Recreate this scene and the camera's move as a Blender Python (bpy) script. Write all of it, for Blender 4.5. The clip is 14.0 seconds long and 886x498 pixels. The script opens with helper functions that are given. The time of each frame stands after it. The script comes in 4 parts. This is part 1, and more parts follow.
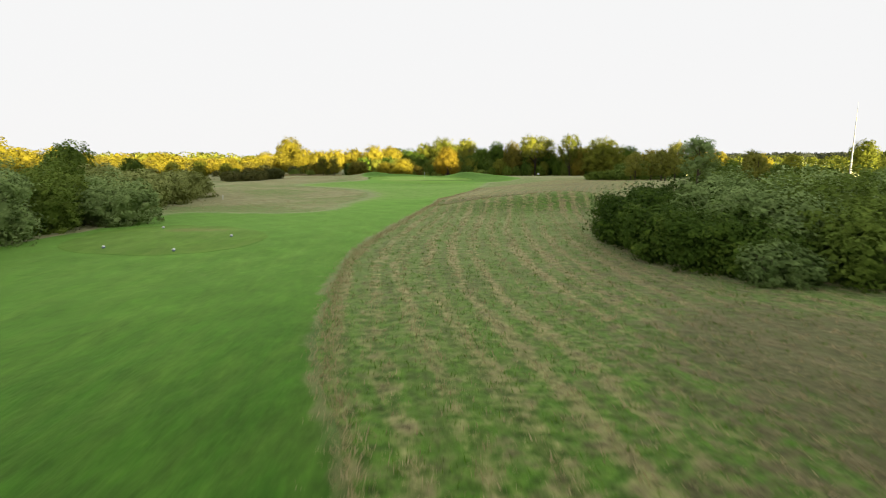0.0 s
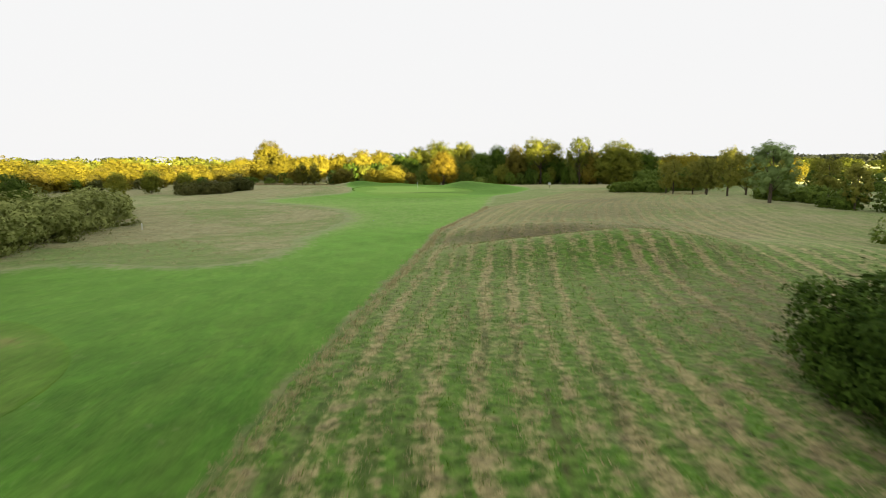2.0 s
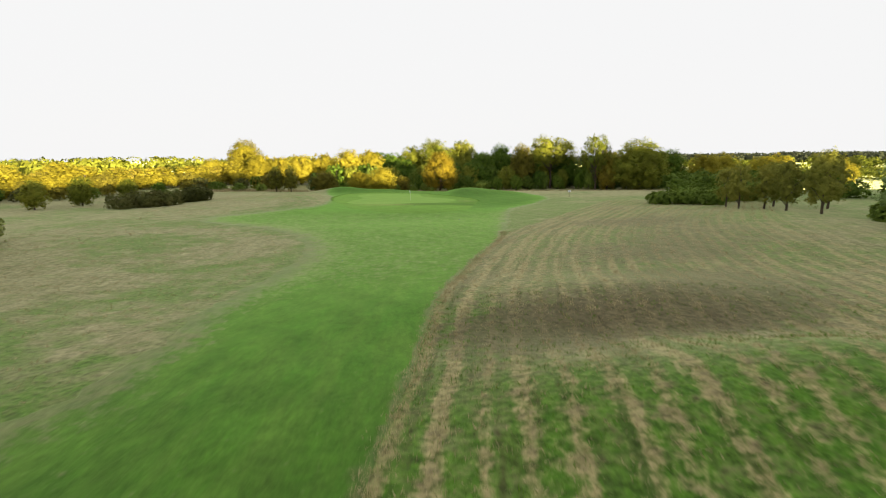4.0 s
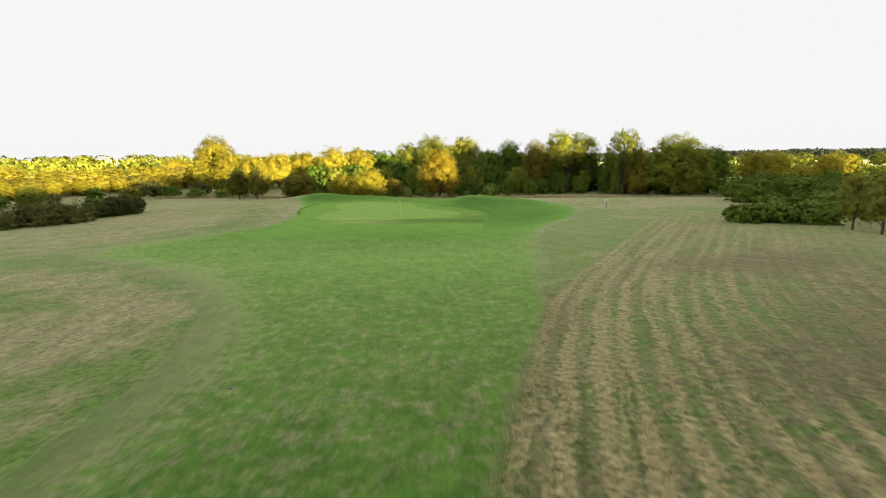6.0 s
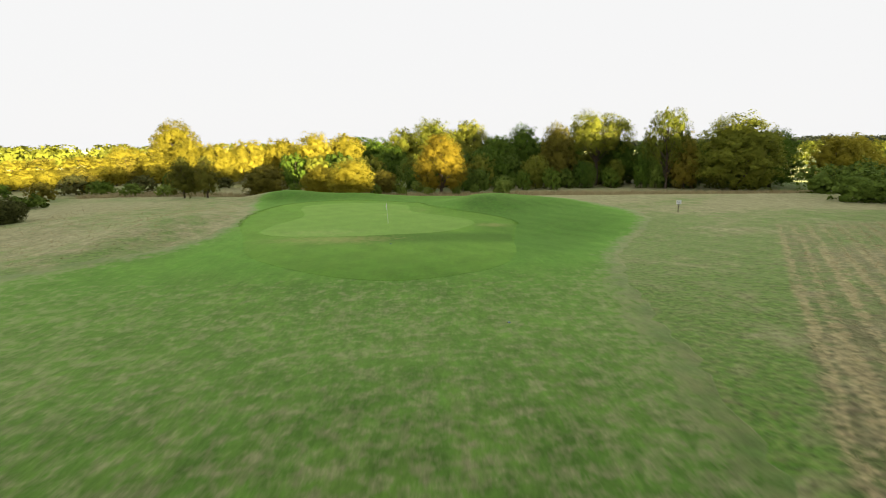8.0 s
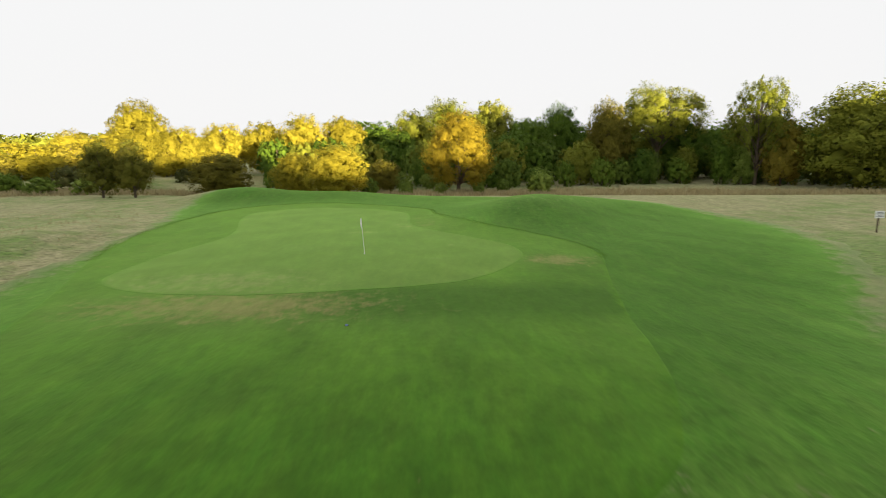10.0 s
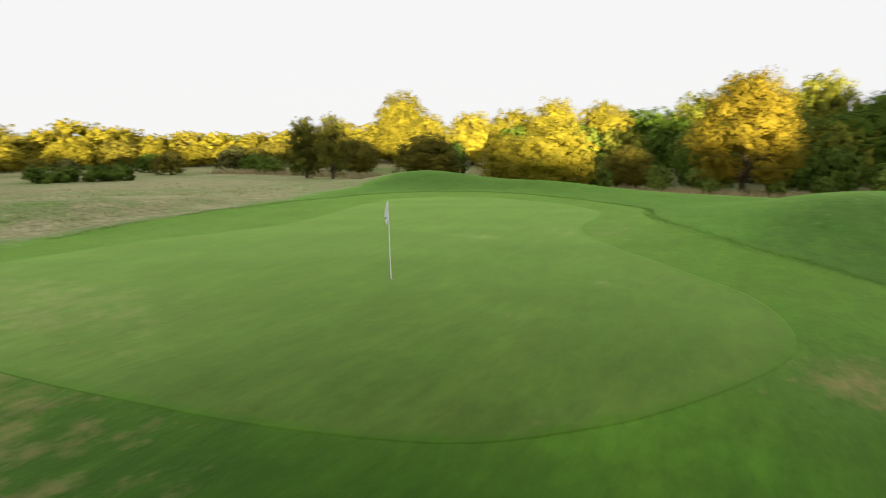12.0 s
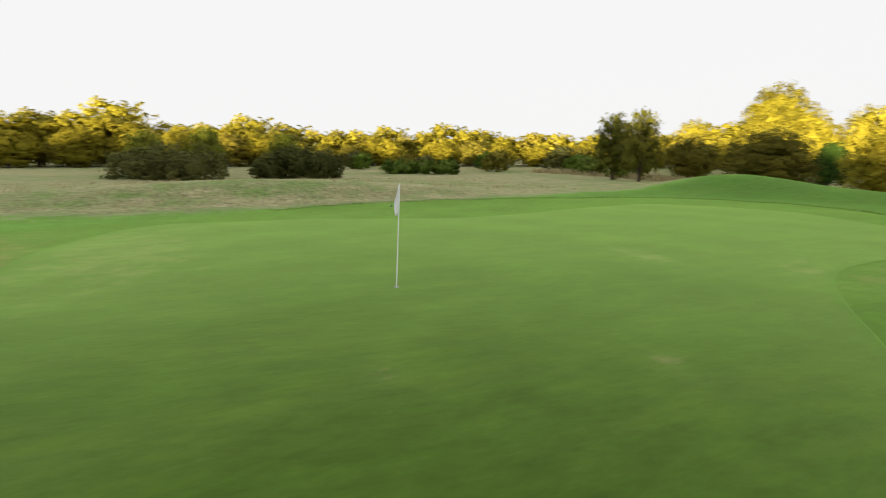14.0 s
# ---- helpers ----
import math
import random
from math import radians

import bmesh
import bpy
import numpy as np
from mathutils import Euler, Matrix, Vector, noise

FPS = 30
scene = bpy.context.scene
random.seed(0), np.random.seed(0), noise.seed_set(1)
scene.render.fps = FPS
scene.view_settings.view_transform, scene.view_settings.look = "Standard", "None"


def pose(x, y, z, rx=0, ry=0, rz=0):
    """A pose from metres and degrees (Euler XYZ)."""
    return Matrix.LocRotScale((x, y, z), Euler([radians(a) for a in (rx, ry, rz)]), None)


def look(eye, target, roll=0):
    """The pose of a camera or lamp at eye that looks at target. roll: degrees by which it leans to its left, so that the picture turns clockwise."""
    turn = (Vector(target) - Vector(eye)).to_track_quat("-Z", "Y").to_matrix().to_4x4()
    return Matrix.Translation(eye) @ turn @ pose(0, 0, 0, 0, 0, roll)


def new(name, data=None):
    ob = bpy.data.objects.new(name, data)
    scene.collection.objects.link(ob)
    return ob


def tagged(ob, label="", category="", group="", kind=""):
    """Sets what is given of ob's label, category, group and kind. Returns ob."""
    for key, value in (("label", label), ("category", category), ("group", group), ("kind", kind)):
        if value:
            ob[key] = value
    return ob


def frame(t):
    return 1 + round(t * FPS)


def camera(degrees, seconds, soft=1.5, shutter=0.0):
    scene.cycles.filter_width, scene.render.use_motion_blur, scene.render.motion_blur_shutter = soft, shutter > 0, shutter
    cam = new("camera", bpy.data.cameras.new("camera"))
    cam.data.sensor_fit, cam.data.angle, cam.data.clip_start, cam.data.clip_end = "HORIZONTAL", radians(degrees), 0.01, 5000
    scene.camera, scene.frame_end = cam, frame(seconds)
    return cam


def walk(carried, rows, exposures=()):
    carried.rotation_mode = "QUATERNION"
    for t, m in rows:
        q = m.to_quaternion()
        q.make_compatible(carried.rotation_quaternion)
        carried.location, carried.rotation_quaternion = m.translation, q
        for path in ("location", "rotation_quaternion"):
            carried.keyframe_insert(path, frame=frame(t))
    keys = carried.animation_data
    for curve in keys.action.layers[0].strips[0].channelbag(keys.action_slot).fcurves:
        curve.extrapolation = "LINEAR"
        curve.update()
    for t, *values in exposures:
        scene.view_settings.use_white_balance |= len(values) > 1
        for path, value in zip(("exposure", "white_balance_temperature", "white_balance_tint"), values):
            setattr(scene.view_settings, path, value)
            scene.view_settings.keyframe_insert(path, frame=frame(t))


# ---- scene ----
cam = camera(78.8, 14.0, soft=1.0, shutter=0.4)
PATH = [
    (0, (0.463, 1.002, 5.963), (0.478, 2.974, 5.632), -0.2),
    (0.5, (0.393, 6.682, 6.288), (0.415, 8.655, 5.962), -0.3),
    (1, (0.359, 12.429, 6.634), (0.384, 14.402, 6.308), -0.3),
    (1.5, (0.216, 18.331, 6.952), (0.247, 20.304, 6.627), -0.2),
    (2, (0.148, 24.193, 7.362), (0.184, 26.167, 7.038), -0.4),
    (2.5, (0.044, 30.008, 7.664), (0.085, 31.981, 7.34), -0.5),
    (3, (-0.036, 36.068, 7.886), (0.009, 38.041, 7.561), -0.5),
    (5.5, (-0.016, 67.374, 9.28), (0.045, 69.343, 8.937), -0.6),
    (6, (0.561, 74.499, 8.994), (0.617, 76.468, 8.652), -0.6),
    (6.5, (0.669, 81.02, 8.767), (0.724, 82.989, 8.421), -0.7),
    (7, (0.604, 87.465, 8.638), (0.665, 89.432, 8.28), -0.7),
    (7.5, (0.542, 93.928, 8.456), (0.604, 95.893, 8.087), -0.8),
    (10, (1.003, 127.198, 6.777), (1.008, 129.157, 6.37), -0.8),
    (10.5, (1.696, 133.118, 5.775), (1.584, 135.075, 5.377), -0.6),
    (11, (2.792, 138.618, 4.869), (2.516, 140.56, 4.475), -0.7),
    (11.5, (3.828, 143.192, 4.174), (3.222, 145.058, 3.788), -0.8),
    (12, (4.796, 146.583, 3.689), (3.815, 148.284, 3.31), -0.5),
    (12.5, (5.664, 149.097, 3.335), (4.395, 150.598, 2.963), -0.5),
    (13, (6.279, 151.213, 3.14), (4.807, 152.515, 2.772), -0.4),
    (13.5, (6.72, 153.281, 2.999), (5.051, 154.321, 2.638), -0.1),
    (14, (6.872, 155.062, 2.882), (5.044, 155.792, 2.527), 0.3),
]
walk(cam, [(t, look(eye, target, roll)) for t, eye, target, roll in PATH])

# ---- light ----
SUN_WAY = Vector((-0.56, 0.83, 0.0)).normalized()   # the way the light goes, over the ground
SUN_HEIGHT = radians(3.2)
world = bpy.data.worlds.new("sky")
scene.world = world
world.use_nodes = True
wn, wl = world.node_tree.nodes, world.node_tree.links
sky = wn.new("ShaderNodeTexSky")
sky.sky_type, sky.sun_disc = "NISHITA", False
sky.altitude = 100
sky.sun_elevation, sky.sun_rotation = SUN_HEIGHT, math.atan2(-SUN_WAY.x, -SUN_WAY.y)
haze = wn.new("ShaderNodeMix")
haze.data_type = "RGBA"
haze.inputs["Factor"].default_value = 0.97
haze.inputs["B"].default_value = (0.192, 0.192, 0.192, 1)
dim = wn.new("ShaderNodeMix")
dim.data_type, dim.blend_type = "RGBA", "MULTIPLY"
dim.inputs["Factor"].default_value = 1.0
dim.inputs["B"].default_value = (0.02, 0.02, 0.02, 1)
wl.new(sky.outputs["Color"], dim.inputs["A"])
wl.new(dim.outputs["Result"], haze.inputs["A"])
wl.new(haze.outputs["Result"], wn["Background"].inputs["Color"])
wn["Background"].inputs["Strength"].default_value = 1.0
scene.view_settings.exposure = 2.3

sun = new("sun", bpy.data.lights.new("sun", "SUN"))
sun.data.energy, sun.data.angle, sun.data.color = 4.7, radians(0.6), (1.0, 0.83, 0.46)
sun.matrix_world = look((0, 0, 60), Vector((0, 0, 60)) + SUN_WAY * math.cos(SUN_HEIGHT) - Vector((0, 0, math.sin(SUN_HEIGHT))))


# ---- materials ----
class Nodes:
    """A small helper to write node materials."""

    def __init__(self, name, rough=0.8, spec=0.2):
        self.mat = bpy.data.materials.new(name)
        self.mat.use_nodes = True
        self.t = self.mat.node_tree
        self.bsdf = self.t.nodes["Principled BSDF"]
        self.bsdf.inputs["Roughness"].default_value = rough
        self.bsdf.inputs["Specular IOR Level"].default_value = spec

    def node(self, kind, **sets):
        n = self.t.nodes.new(kind)
        for k, v in sets.items():
            n.inputs[k.replace("_", " ")].default_value = v
        return n

    def link(self, a, b):
        self.t.links.new(a, b)

    def place(self, scale=(1, 1, 1), spin=0.0):
        g = self.node("ShaderNodeNewGeometry")
        m = self.node("ShaderNodeMapping")
        m.inputs["Scale"].default_value = scale
        m.inputs["Rotation"].default_value = (0, 0, radians(spin))
        self.link(g.outputs["Position"], m.inputs["Vector"])
        return m.outputs["Vector"]

    def noise(self, vec, scale, detail=4.0, rough=0.55):
        n = self.node("ShaderNodeTexNoise", Scale=scale, Detail=detail, Roughness=rough)
        if vec is not None:
            self.link(vec, n.inputs["Vector"])
        return n.outputs["Fac"]

    def ramp(self, fac, *stops):
        r = self.node("ShaderNodeValToRGB")
        e = r.color_ramp.elements
        while len(e) < len(stops):
            e.new(0.5)
        for el, (p, c) in zip(e, stops):
            el.position = p
            el.color = (c, c, c, 1) if isinstance(c, (int, float)) else (*c, 1)
        self.link(fac, r.inputs["Fac"])
        return r.outputs["Color"]

    def attr(self, name):
        a = self.node("ShaderNodeAttribute")
        a.attribute_name = name
        return a.outputs["Fac"]

    def math(self, op, a, b=None, c=None):
        m = self.node("ShaderNodeMath")
        m.operation = op
        for i, v in enumerate((a, b, c)):
            if v is None:
                continue
            if isinstance(v, (int, float)):
                m.inputs[i].default_value = v
            else:
                self.link(v, m.inputs[i])
        return m.outputs[0]

    def mix(self, fac, a, b, blend="MIX"):
        m = self.node("ShaderNodeMix")
        m.data_type, m.blend_type = "RGBA", blend
        for key, v in (("Factor", fac), ("A", a), ("B", b)):
            if isinstance(v, (int, float)):
                m.inputs[key].default_value = v
            elif isinstance(v, tuple):
                m.inputs[key].default_value = (*v, 1)
            else:
                self.link(v, m.inputs[key])
        return m.outputs["Result"]

    def bump(self, height, strength, dist=0.05):
        b = self.node("ShaderNodeBump", Strength=strength, Distance=dist)
        self.link(height, b.inputs["Height"])
        self.link(b.outputs["Normal"], self.bsdf.inputs["Normal"])

    def sheen(self, weight, tint):
        self.bsdf.inputs["Sheen Weight"].default_value = weight
        self.bsdf.inputs["Sheen Roughness"].default_value = 0.38
        self.bsdf.inputs["Sheen Tint"].default_value = (*tint, 1)

    def done(self, colour):
        if isinstance(colour, tuple):
            self.bsdf.inputs["Base Color"].default_value = (*colour, 1)
        else:
            self.link(colour, self.bsdf.inputs["Base Color"])
        return self.mat


STRAW, STRAW_DARK = (0.46, 0.38, 0.19), (0.21, 0.172, 0.076)
TURF, TURF_DEEP, TURF_PALE = (0.066, 0.175, 0.016), (0.040, 0.135, 0.010), (0.115, 0.20, 0.042)


def rough_ground():
    """Unmown ground: raked straw in ragged rows, green regrowth between, bare earth here and there."""
    n = Nodes("rough_grass_ground", 0.95, 0.1)
    p = n.place()
    fine, mid, big = n.noise(p, 2.6, 5), n.noise(p, 0.55, 4), n.noise(p, 0.075, 3)
    patch, clump, wander = n.noise(p, 1.3, 6, 0.65), n.noise(p, 3.4, 4, 0.7), n.noise(p, 0.12, 2)
    stubble = n.attr("stubble")
    sway = n.math("MULTIPLY_ADD", n.math("SUBTRACT", wander, 0.5), 0.7, n.math("MULTIPLY", n.math("SUBTRACT", mid, 0.5), 0.5))
    across = n.math("ADD", n.attr("row"), sway)
    wave = n.math("SINE", n.math("MULTIPLY", across, 2 * math.pi / 1.42))
    split = n.node("ShaderNodeSeparateXYZ")
    n.link(p, split.inputs["Vector"])
    lane = n.node("ShaderNodeCombineXYZ")
    n.link(across, lane.inputs["X"])
    n.link(n.math("MULTIPLY", split.outputs["Y"], 0.055), lane.inputs["Y"])
    band = n.noise(lane.outputs["Vector"], 0.85, 3, 0.62)
    gap = n.noise(lane.outputs["Vector"], 1.7, 2, 0.5)
    ragged = n.math("MULTIPLY_ADD", n.math("SUBTRACT", patch, 0.5), 1.1, n.math("MULTIPLY_ADD", n.math("SUBTRACT", clump, 0.5), 0.8, n.math("MULTIPLY_ADD", wave, 0.22, 0.47)))
    ragged = n.math("MULTIPLY_ADD", n.math("SUBTRACT", band, 0.5), 1.7, ragged)
    ragged = n.math("MULTIPLY_ADD", stubble, 0.09, ragged)
    row = n.math("MULTIPLY", n.ramp(ragged, (0.46, 0.0), (0.80, 1.0)), n.attr("raked"))
    grass = n.mix(n.ramp(fine, (0.3, 0.0), (0.7, 1.0)), (0.046, 0.130, 0.010), (0.118, 0.240, 0.026))
    grass = n.mix(n.math("MULTIPLY", n.ramp(patch, (0.46, 0.0), (0.66, 1.0)), 0.55), grass, (0.19, 0.185, 0.080))
    straw = n.mix(n.ramp(fine, (0.3, 0.0), (0.7, 1.0)), STRAW_DARK, STRAW)
    rake = n.noise(n.place((1.6, 0.25, 1)), 1.0, 4)
    old = n.mix(n.ramp(rake, (0.3, 0.0), (0.7, 1.0)), (0.205, 0.190, 0.088), (0.39, 0.345, 0.195))
    old = n.mix(n.math("MULTIPLY", n.ramp(patch, (0.42, 0.0), (0.62, 1.0)), 0.6), old, (0.150, 0.165, 0.062))
    dry = n.math("MULTIPLY_ADD", n.math("SUBTRACT", big, 0.5), 1.5, n.attr("dry"))
    dry = n.math("MULTIPLY_ADD", n.math("SUBTRACT", mid, 0.5), 1.2, dry)
    col = n.mix(n.ramp(dry, (0.32, 0.0), (0.68, 1.0)), grass, old)
    soil = n.mix(n.ramp(fine, (0.3, 0.0), (0.7, 1.0)), (0.085, 0.070, 0.036), (0.19, 0.165, 0.085))
    col = n.mix(n.math("MULTIPLY", stubble, n.ramp(n.math("MULTIPLY_ADD", patch, 0.5, n.math("MULTIPLY", big, 0.6)), (0.46, 0.15), (0.66, 0.95))), col, soil)
    col = n.mix(n.math("MULTIPLY", row, 0.86), col, straw)
    # green and brown gaps, darkened in colour as the straw rows' shadow side
    shaded_gap = n.math("MULTIPLY", n.ramp(n.math("MULTIPLY_ADD", n.math("SUBTRACT", patch, 0.5), 0.7, gap), (0.28, 0.85), (0.44, 0.0)), n.attr("raked"))
    col = n.mix(shaded_gap, col, n.mix(n.ramp(big, (0.42, 0.0), (0.58, 1.0)), (0.052, 0.105, 0.016), (0.075, 0.066, 0.026)))
    earth = n.math("ADD", n.math("MULTIPLY", n.attr("bare"), 0.55), n.math("MULTIPLY", n.math("SUBTRACT", patch, 0.5), 1.4))
    earth = n.ramp(n.math("MULTIPLY_ADD", fine, 0.25, earth), (0.30, 0.0), (0.60, 1.0))
    col = n.mix(n.math("MULTIPLY", earth, 0.80), col, (0.088, 0.070, 0.038))
    col = n.mix(1.0, col, n.ramp(clump, (0.30, 0.30), (0.5, 0.84), (0.70, 1.18)), "MULTIPLY")
    n.bump(n.math("MULTIPLY_ADD", fine, 0.6, n.math("MULTIPLY", mid, 0.4)), 0.7, 0.12)
    n.sheen(0.48, (0.78, 0.79, 0.42))
    return n.done(col)


def mown(name, deep, plain, pale, dryness, bump, fuzz, low, dead=(0.28, 0.255, 0.14), tint=(0.51, 0.86, 0.17), hem=((0.05, 0.15, 0.006), (0.10, 0.19, 0.02))):
    """Mown turf with worn, paler and dried patches."""
    n = Nodes(name, 0.9, 0.12)
    p = n.place()
    drawn = n.place((1.0, 0.38, 1))   # the mower draws the sward out along the hole
    fine, mid, big = n.noise(drawn, 7.0, 5, 0.65), n.noise(p, 1.5, 6, 0.62), n.noise(p, 0.11, 3)
    blot = n.noise(drawn, 2.6, 6, 0.7)
    along = n.noise(n.place((0.9, 0.16, 1), 8), 1.0, 4)
    col = n.mix(n.ramp(big, (0.35, 0.0), (0.65, 1.0)), deep, plain)
    col = n.mix(n.math("MULTIPLY", n.ramp(along, (0.42, 0.0), (0.70, 1.0)), 0.75), col, pale)
    col = n.mix(n.math("MULTIPLY", n.ramp(fine, (0.35, 0.0), (0.75, 1.0)), 0.4), col, pale)
    col = n.mix(n.math("MINIMUM", n.math("MULTIPLY", n.attr("dry"), 0.9), 0.75), col, (0.118, 0.178, 0.040))
    cloud = n.noise(p, 0.38, 4, 0.6)
    col = n.mix(1.0, col, n.ramp(cloud, (0.3, 0.74), (0.7, 1.20)), "MULTIPLY")
    col = n.mix(n.math("MULTIPLY", n.attr("long"), n.ramp(mid, (0.3, 1.0), (0.75, 0.85))), col, (0.024, 0.080, 0.004))
    edge = n.math("MULTIPLY_ADD", n.math("SUBTRACT", mid, 0.5), 1.5, n.attr("dry"))
    edge = n.math("MULTIPLY_ADD", n.math("SUBTRACT", fine, 0.5), 0.6, edge)
    col = n.mix(n.math("MULTIPLY", n.ramp(edge, (0.45, 0.0), (0.85, 1.0)), dryness), col, dead)
    # along its rim the turf goes over, in tufts, into what lies round it
    rim = n.math("MULTIPLY_ADD", n.math("SUBTRACT", mid, 0.5), 1.2, n.attr("rim"))
    rim = n.math("MULTIPLY_ADD", n.math("SUBTRACT", blot, 0.5), 0.7, rim)
    worn = n.ramp(rim, (0.50, 0.0), (0.90, 1.0))
    col = n.mix(worn, col, n.mix(n.ramp(cloud, (0.35, 0.0), (0.65, 1.0)), *hem))
    col = n.mix(1.0, col, n.ramp(blot, (0.30, low - 0.06), (0.5, 0.5 + 0.5 * low), (0.70, 1.08)), "MULTIPLY")
    n.bump(n.math("MULTIPLY_ADD", fine, 0.5, n.math("MULTIPLY", mid, 0.5)), bump, 0.05)
    n.sheen(fuzz, tint)
    n.link(n.math("MULTIPLY", n.math("MULTIPLY_ADD", n.attr("long"), -0.40, 1.0), fuzz), n.bsdf.inputs["Sheen Weight"])
    n.link(n.mix(worn, tint, (0.72, 0.78, 0.42) if hem[1][0] > 0.15 else tint), n.bsdf.inputs["Sheen Tint"])
    return n.done(col)


def leaf(name, shade, plain, bright, glow=0.45):
    """Foliage: each spray of leaves its own tone, light passing through."""
    n = Nodes(name, 0.75, 0.06)
    g = n.node("ShaderNodeNewGeometry")
    o = n.node("ShaderNodeObjectInfo")
    isl = g.outputs["Random Per Island"]
    big = n.noise(n.place(), 0.45, 3)
    clump = n.noise(n.place(), 1.5, 2)
    tone = n.math("MULTIPLY_ADD", isl, 0.22, n.math("MULTIPLY_ADD", big, 0.55, n.math("MULTIPLY_ADD", o.outputs["Random"], 0.35, -0.38)))
    tone = n.math("MULTIPLY_ADD", clump, 0.55, tone)
    col = n.ramp(tone, (0.1, shade), (0.5, plain), (0.95, bright))
    n.done(col)
    tr = n.node("ShaderNodeBsdfTranslucent")
    n.link(col, tr.inputs["Color"])
    mix = n.node("ShaderNodeMixShader")
    mix.inputs["Fac"].default_value = glow
    n.link(n.bsdf.outputs["BSDF"], mix.inputs[1])
    n.link(tr.outputs["BSDF"], mix.inputs[2])
    n.link(mix.outputs["Shader"], n.t.nodes["Material Output"].inputs["Surface"])
    return n.mat


def bark():
    n = Nodes("bark", 0.9, 0.15)
    v = n.noise(n.place((6, 6, 1.2)), 2.0, 5)
    n.bump(v, 0.8, 0.05)
    return n.done(n.mix(v, (0.05, 0.038, 0.026), (0.17, 0.135, 0.095)))


def plain(name, a, b, rough=0.5, scale=8.0, spec=0.3):
    n = Nodes(name, rough, spec)
    v = n.noise(n.place(), scale, 4)
    n.bump(v, 0.15, 0.01)
    return n.done(n.mix(v, a, b))


M_ROUGH = rough_ground()
M_FAIRWAY = mown("fairway_turf", (0.025, 0.131, 0.003), (0.047, 0.170, 0.006), (0.103, 0.210, 0.024), 0.8, 0.6, 0.62, 0.54, tint=(0.47, 0.87, 0.17), hem=((0.085, 0.162, 0.028), (0.175, 0.190, 0.065)))
M_APRON = mown("apron_turf", (0.023, 0.108, 0.002), (0.042, 0.142, 0.003), (0.064, 0.162, 0.006), 0.9, 0.45, 0.62, 0.68, (0.21, 0.165, 0.070), hem=((0.030, 0.115, 0.003), (0.064, 0.165, 0.008)))
M_GREEN = mown("putting_turf", (0.034, 0.090, 0.003), (0.048, 0.112, 0.005), (0.080, 0.138, 0.014), 0.75, 0.15, 0.80, 0.66, (0.22, 0.185, 0.085), (0.53, 0.87, 0.20), ((0.034, 0.108, 0.003), (0.056, 0.136, 0.006)))
M_TEE = mown("tee_turf", (0.046, 0.140, 0.007), (0.076, 0.172, 0.012), (0.138, 0.208, 0.038), 0.9, 0.4, 0.50, 0.58, (0.20, 0.15, 0.065))
M_OAK = leaf("oak_leaves", (0.105, 0.130, 0.018), (0.235, 0.255, 0.034), (0.38, 0.36, 0.055), 0.35)
M_DARK = leaf("dark_green_leaves", (0.046, 0.086, 0.010), (0.112, 0.180, 0.022), (0.23, 0.30, 0.045), 0.25)
M_GOLD = leaf("golden_leaves", (0.22, 0.195, 0.022), (0.42, 0.365, 0.042), (0.56, 0.50, 0.070), 0.52)
M_AMBER = leaf("amber_leaves", (0.12, 0.100, 0.012), (0.25, 0.195, 0.020), (0.42, 0.31, 0.030), 0.35)
M_OLIVE = leaf("olive_leaves", (0.11, 0.125, 0.025), (0.24, 0.245, 0.045), (0.40, 0.37, 0.070), 0.30)
M_RUST = leaf("rusty_leaves", (0.12, 0.115, 0.020), (0.26, 0.225, 0.034), (0.44, 0.34, 0.048), 0.35)
# olive leaves darkened in colour, for twin trees that stand in shade
M_SHADE = leaf("shaded_olive_leaves", (0.065, 0.075, 0.012), (0.155, 0.158, 0.026), (0.31, 0.27, 0.045), 0.3)
# distance haze is put into this greyed leaf colour
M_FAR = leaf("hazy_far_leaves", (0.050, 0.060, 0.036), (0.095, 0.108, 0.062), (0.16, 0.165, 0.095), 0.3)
M_YEW = leaf("yew_needles", (0.018, 0.042, 0.008), (0.048, 0.092, 0.016), (0.11, 0.17, 0.030), 0.15)
M_SHRUB = leaf("shrub_leaves", (0.060, 0.100, 0.014), (0.165, 0.235, 0.038), (0.34, 0.40, 0.078), 0.25)
M_WILLOW = leaf("grey_willow_leaves", (0.100, 0.160, 0.044), (0.260, 0.355, 0.115), (0.44, 0.53, 0.210), 0.25)
M_STRAW = leaf("dry_grass_blades", (0.30, 0.25, 0.125), (0.48, 0.41, 0.22), (0.62, 0.54, 0.32), 0.3)
M_BLADE = leaf("green_grass_blades", (0.075, 0.165, 0.018), (0.13, 0.24, 0.030), (0.22, 0.31, 0.060), 0.3)
M_SAGE = leaf("sage_leaves", (0.12, 0.150, 0.040), (0.30, 0.335, 0.100), (0.48, 0.51, 0.18), 0.25)
M_BARK = bark()
M_WHITE = plain("white_paint", (0.82, 0.82, 0.81), (0.88, 0.88, 0.87), 0.45)
M_CLOTH = plain("white_cloth", (0.84, 0.85, 0.86), (0.90, 0.90, 0.90), 0.9, 20, 0.1)
M_BLUE = plain("blue_plastic", (0.06, 0.11, 0.26), (0.09, 0.15, 0.32), 0.5)
M_WOOD = plain("weathered_post_wood", (0.06, 0.045, 0.032), (0.13, 0.10, 0.07), 0.85, 12, 0.1)
M_GREY = plain("grey_print", (0.10, 0.11, 0.13), (0.16, 0.17, 0.19), 0.7)
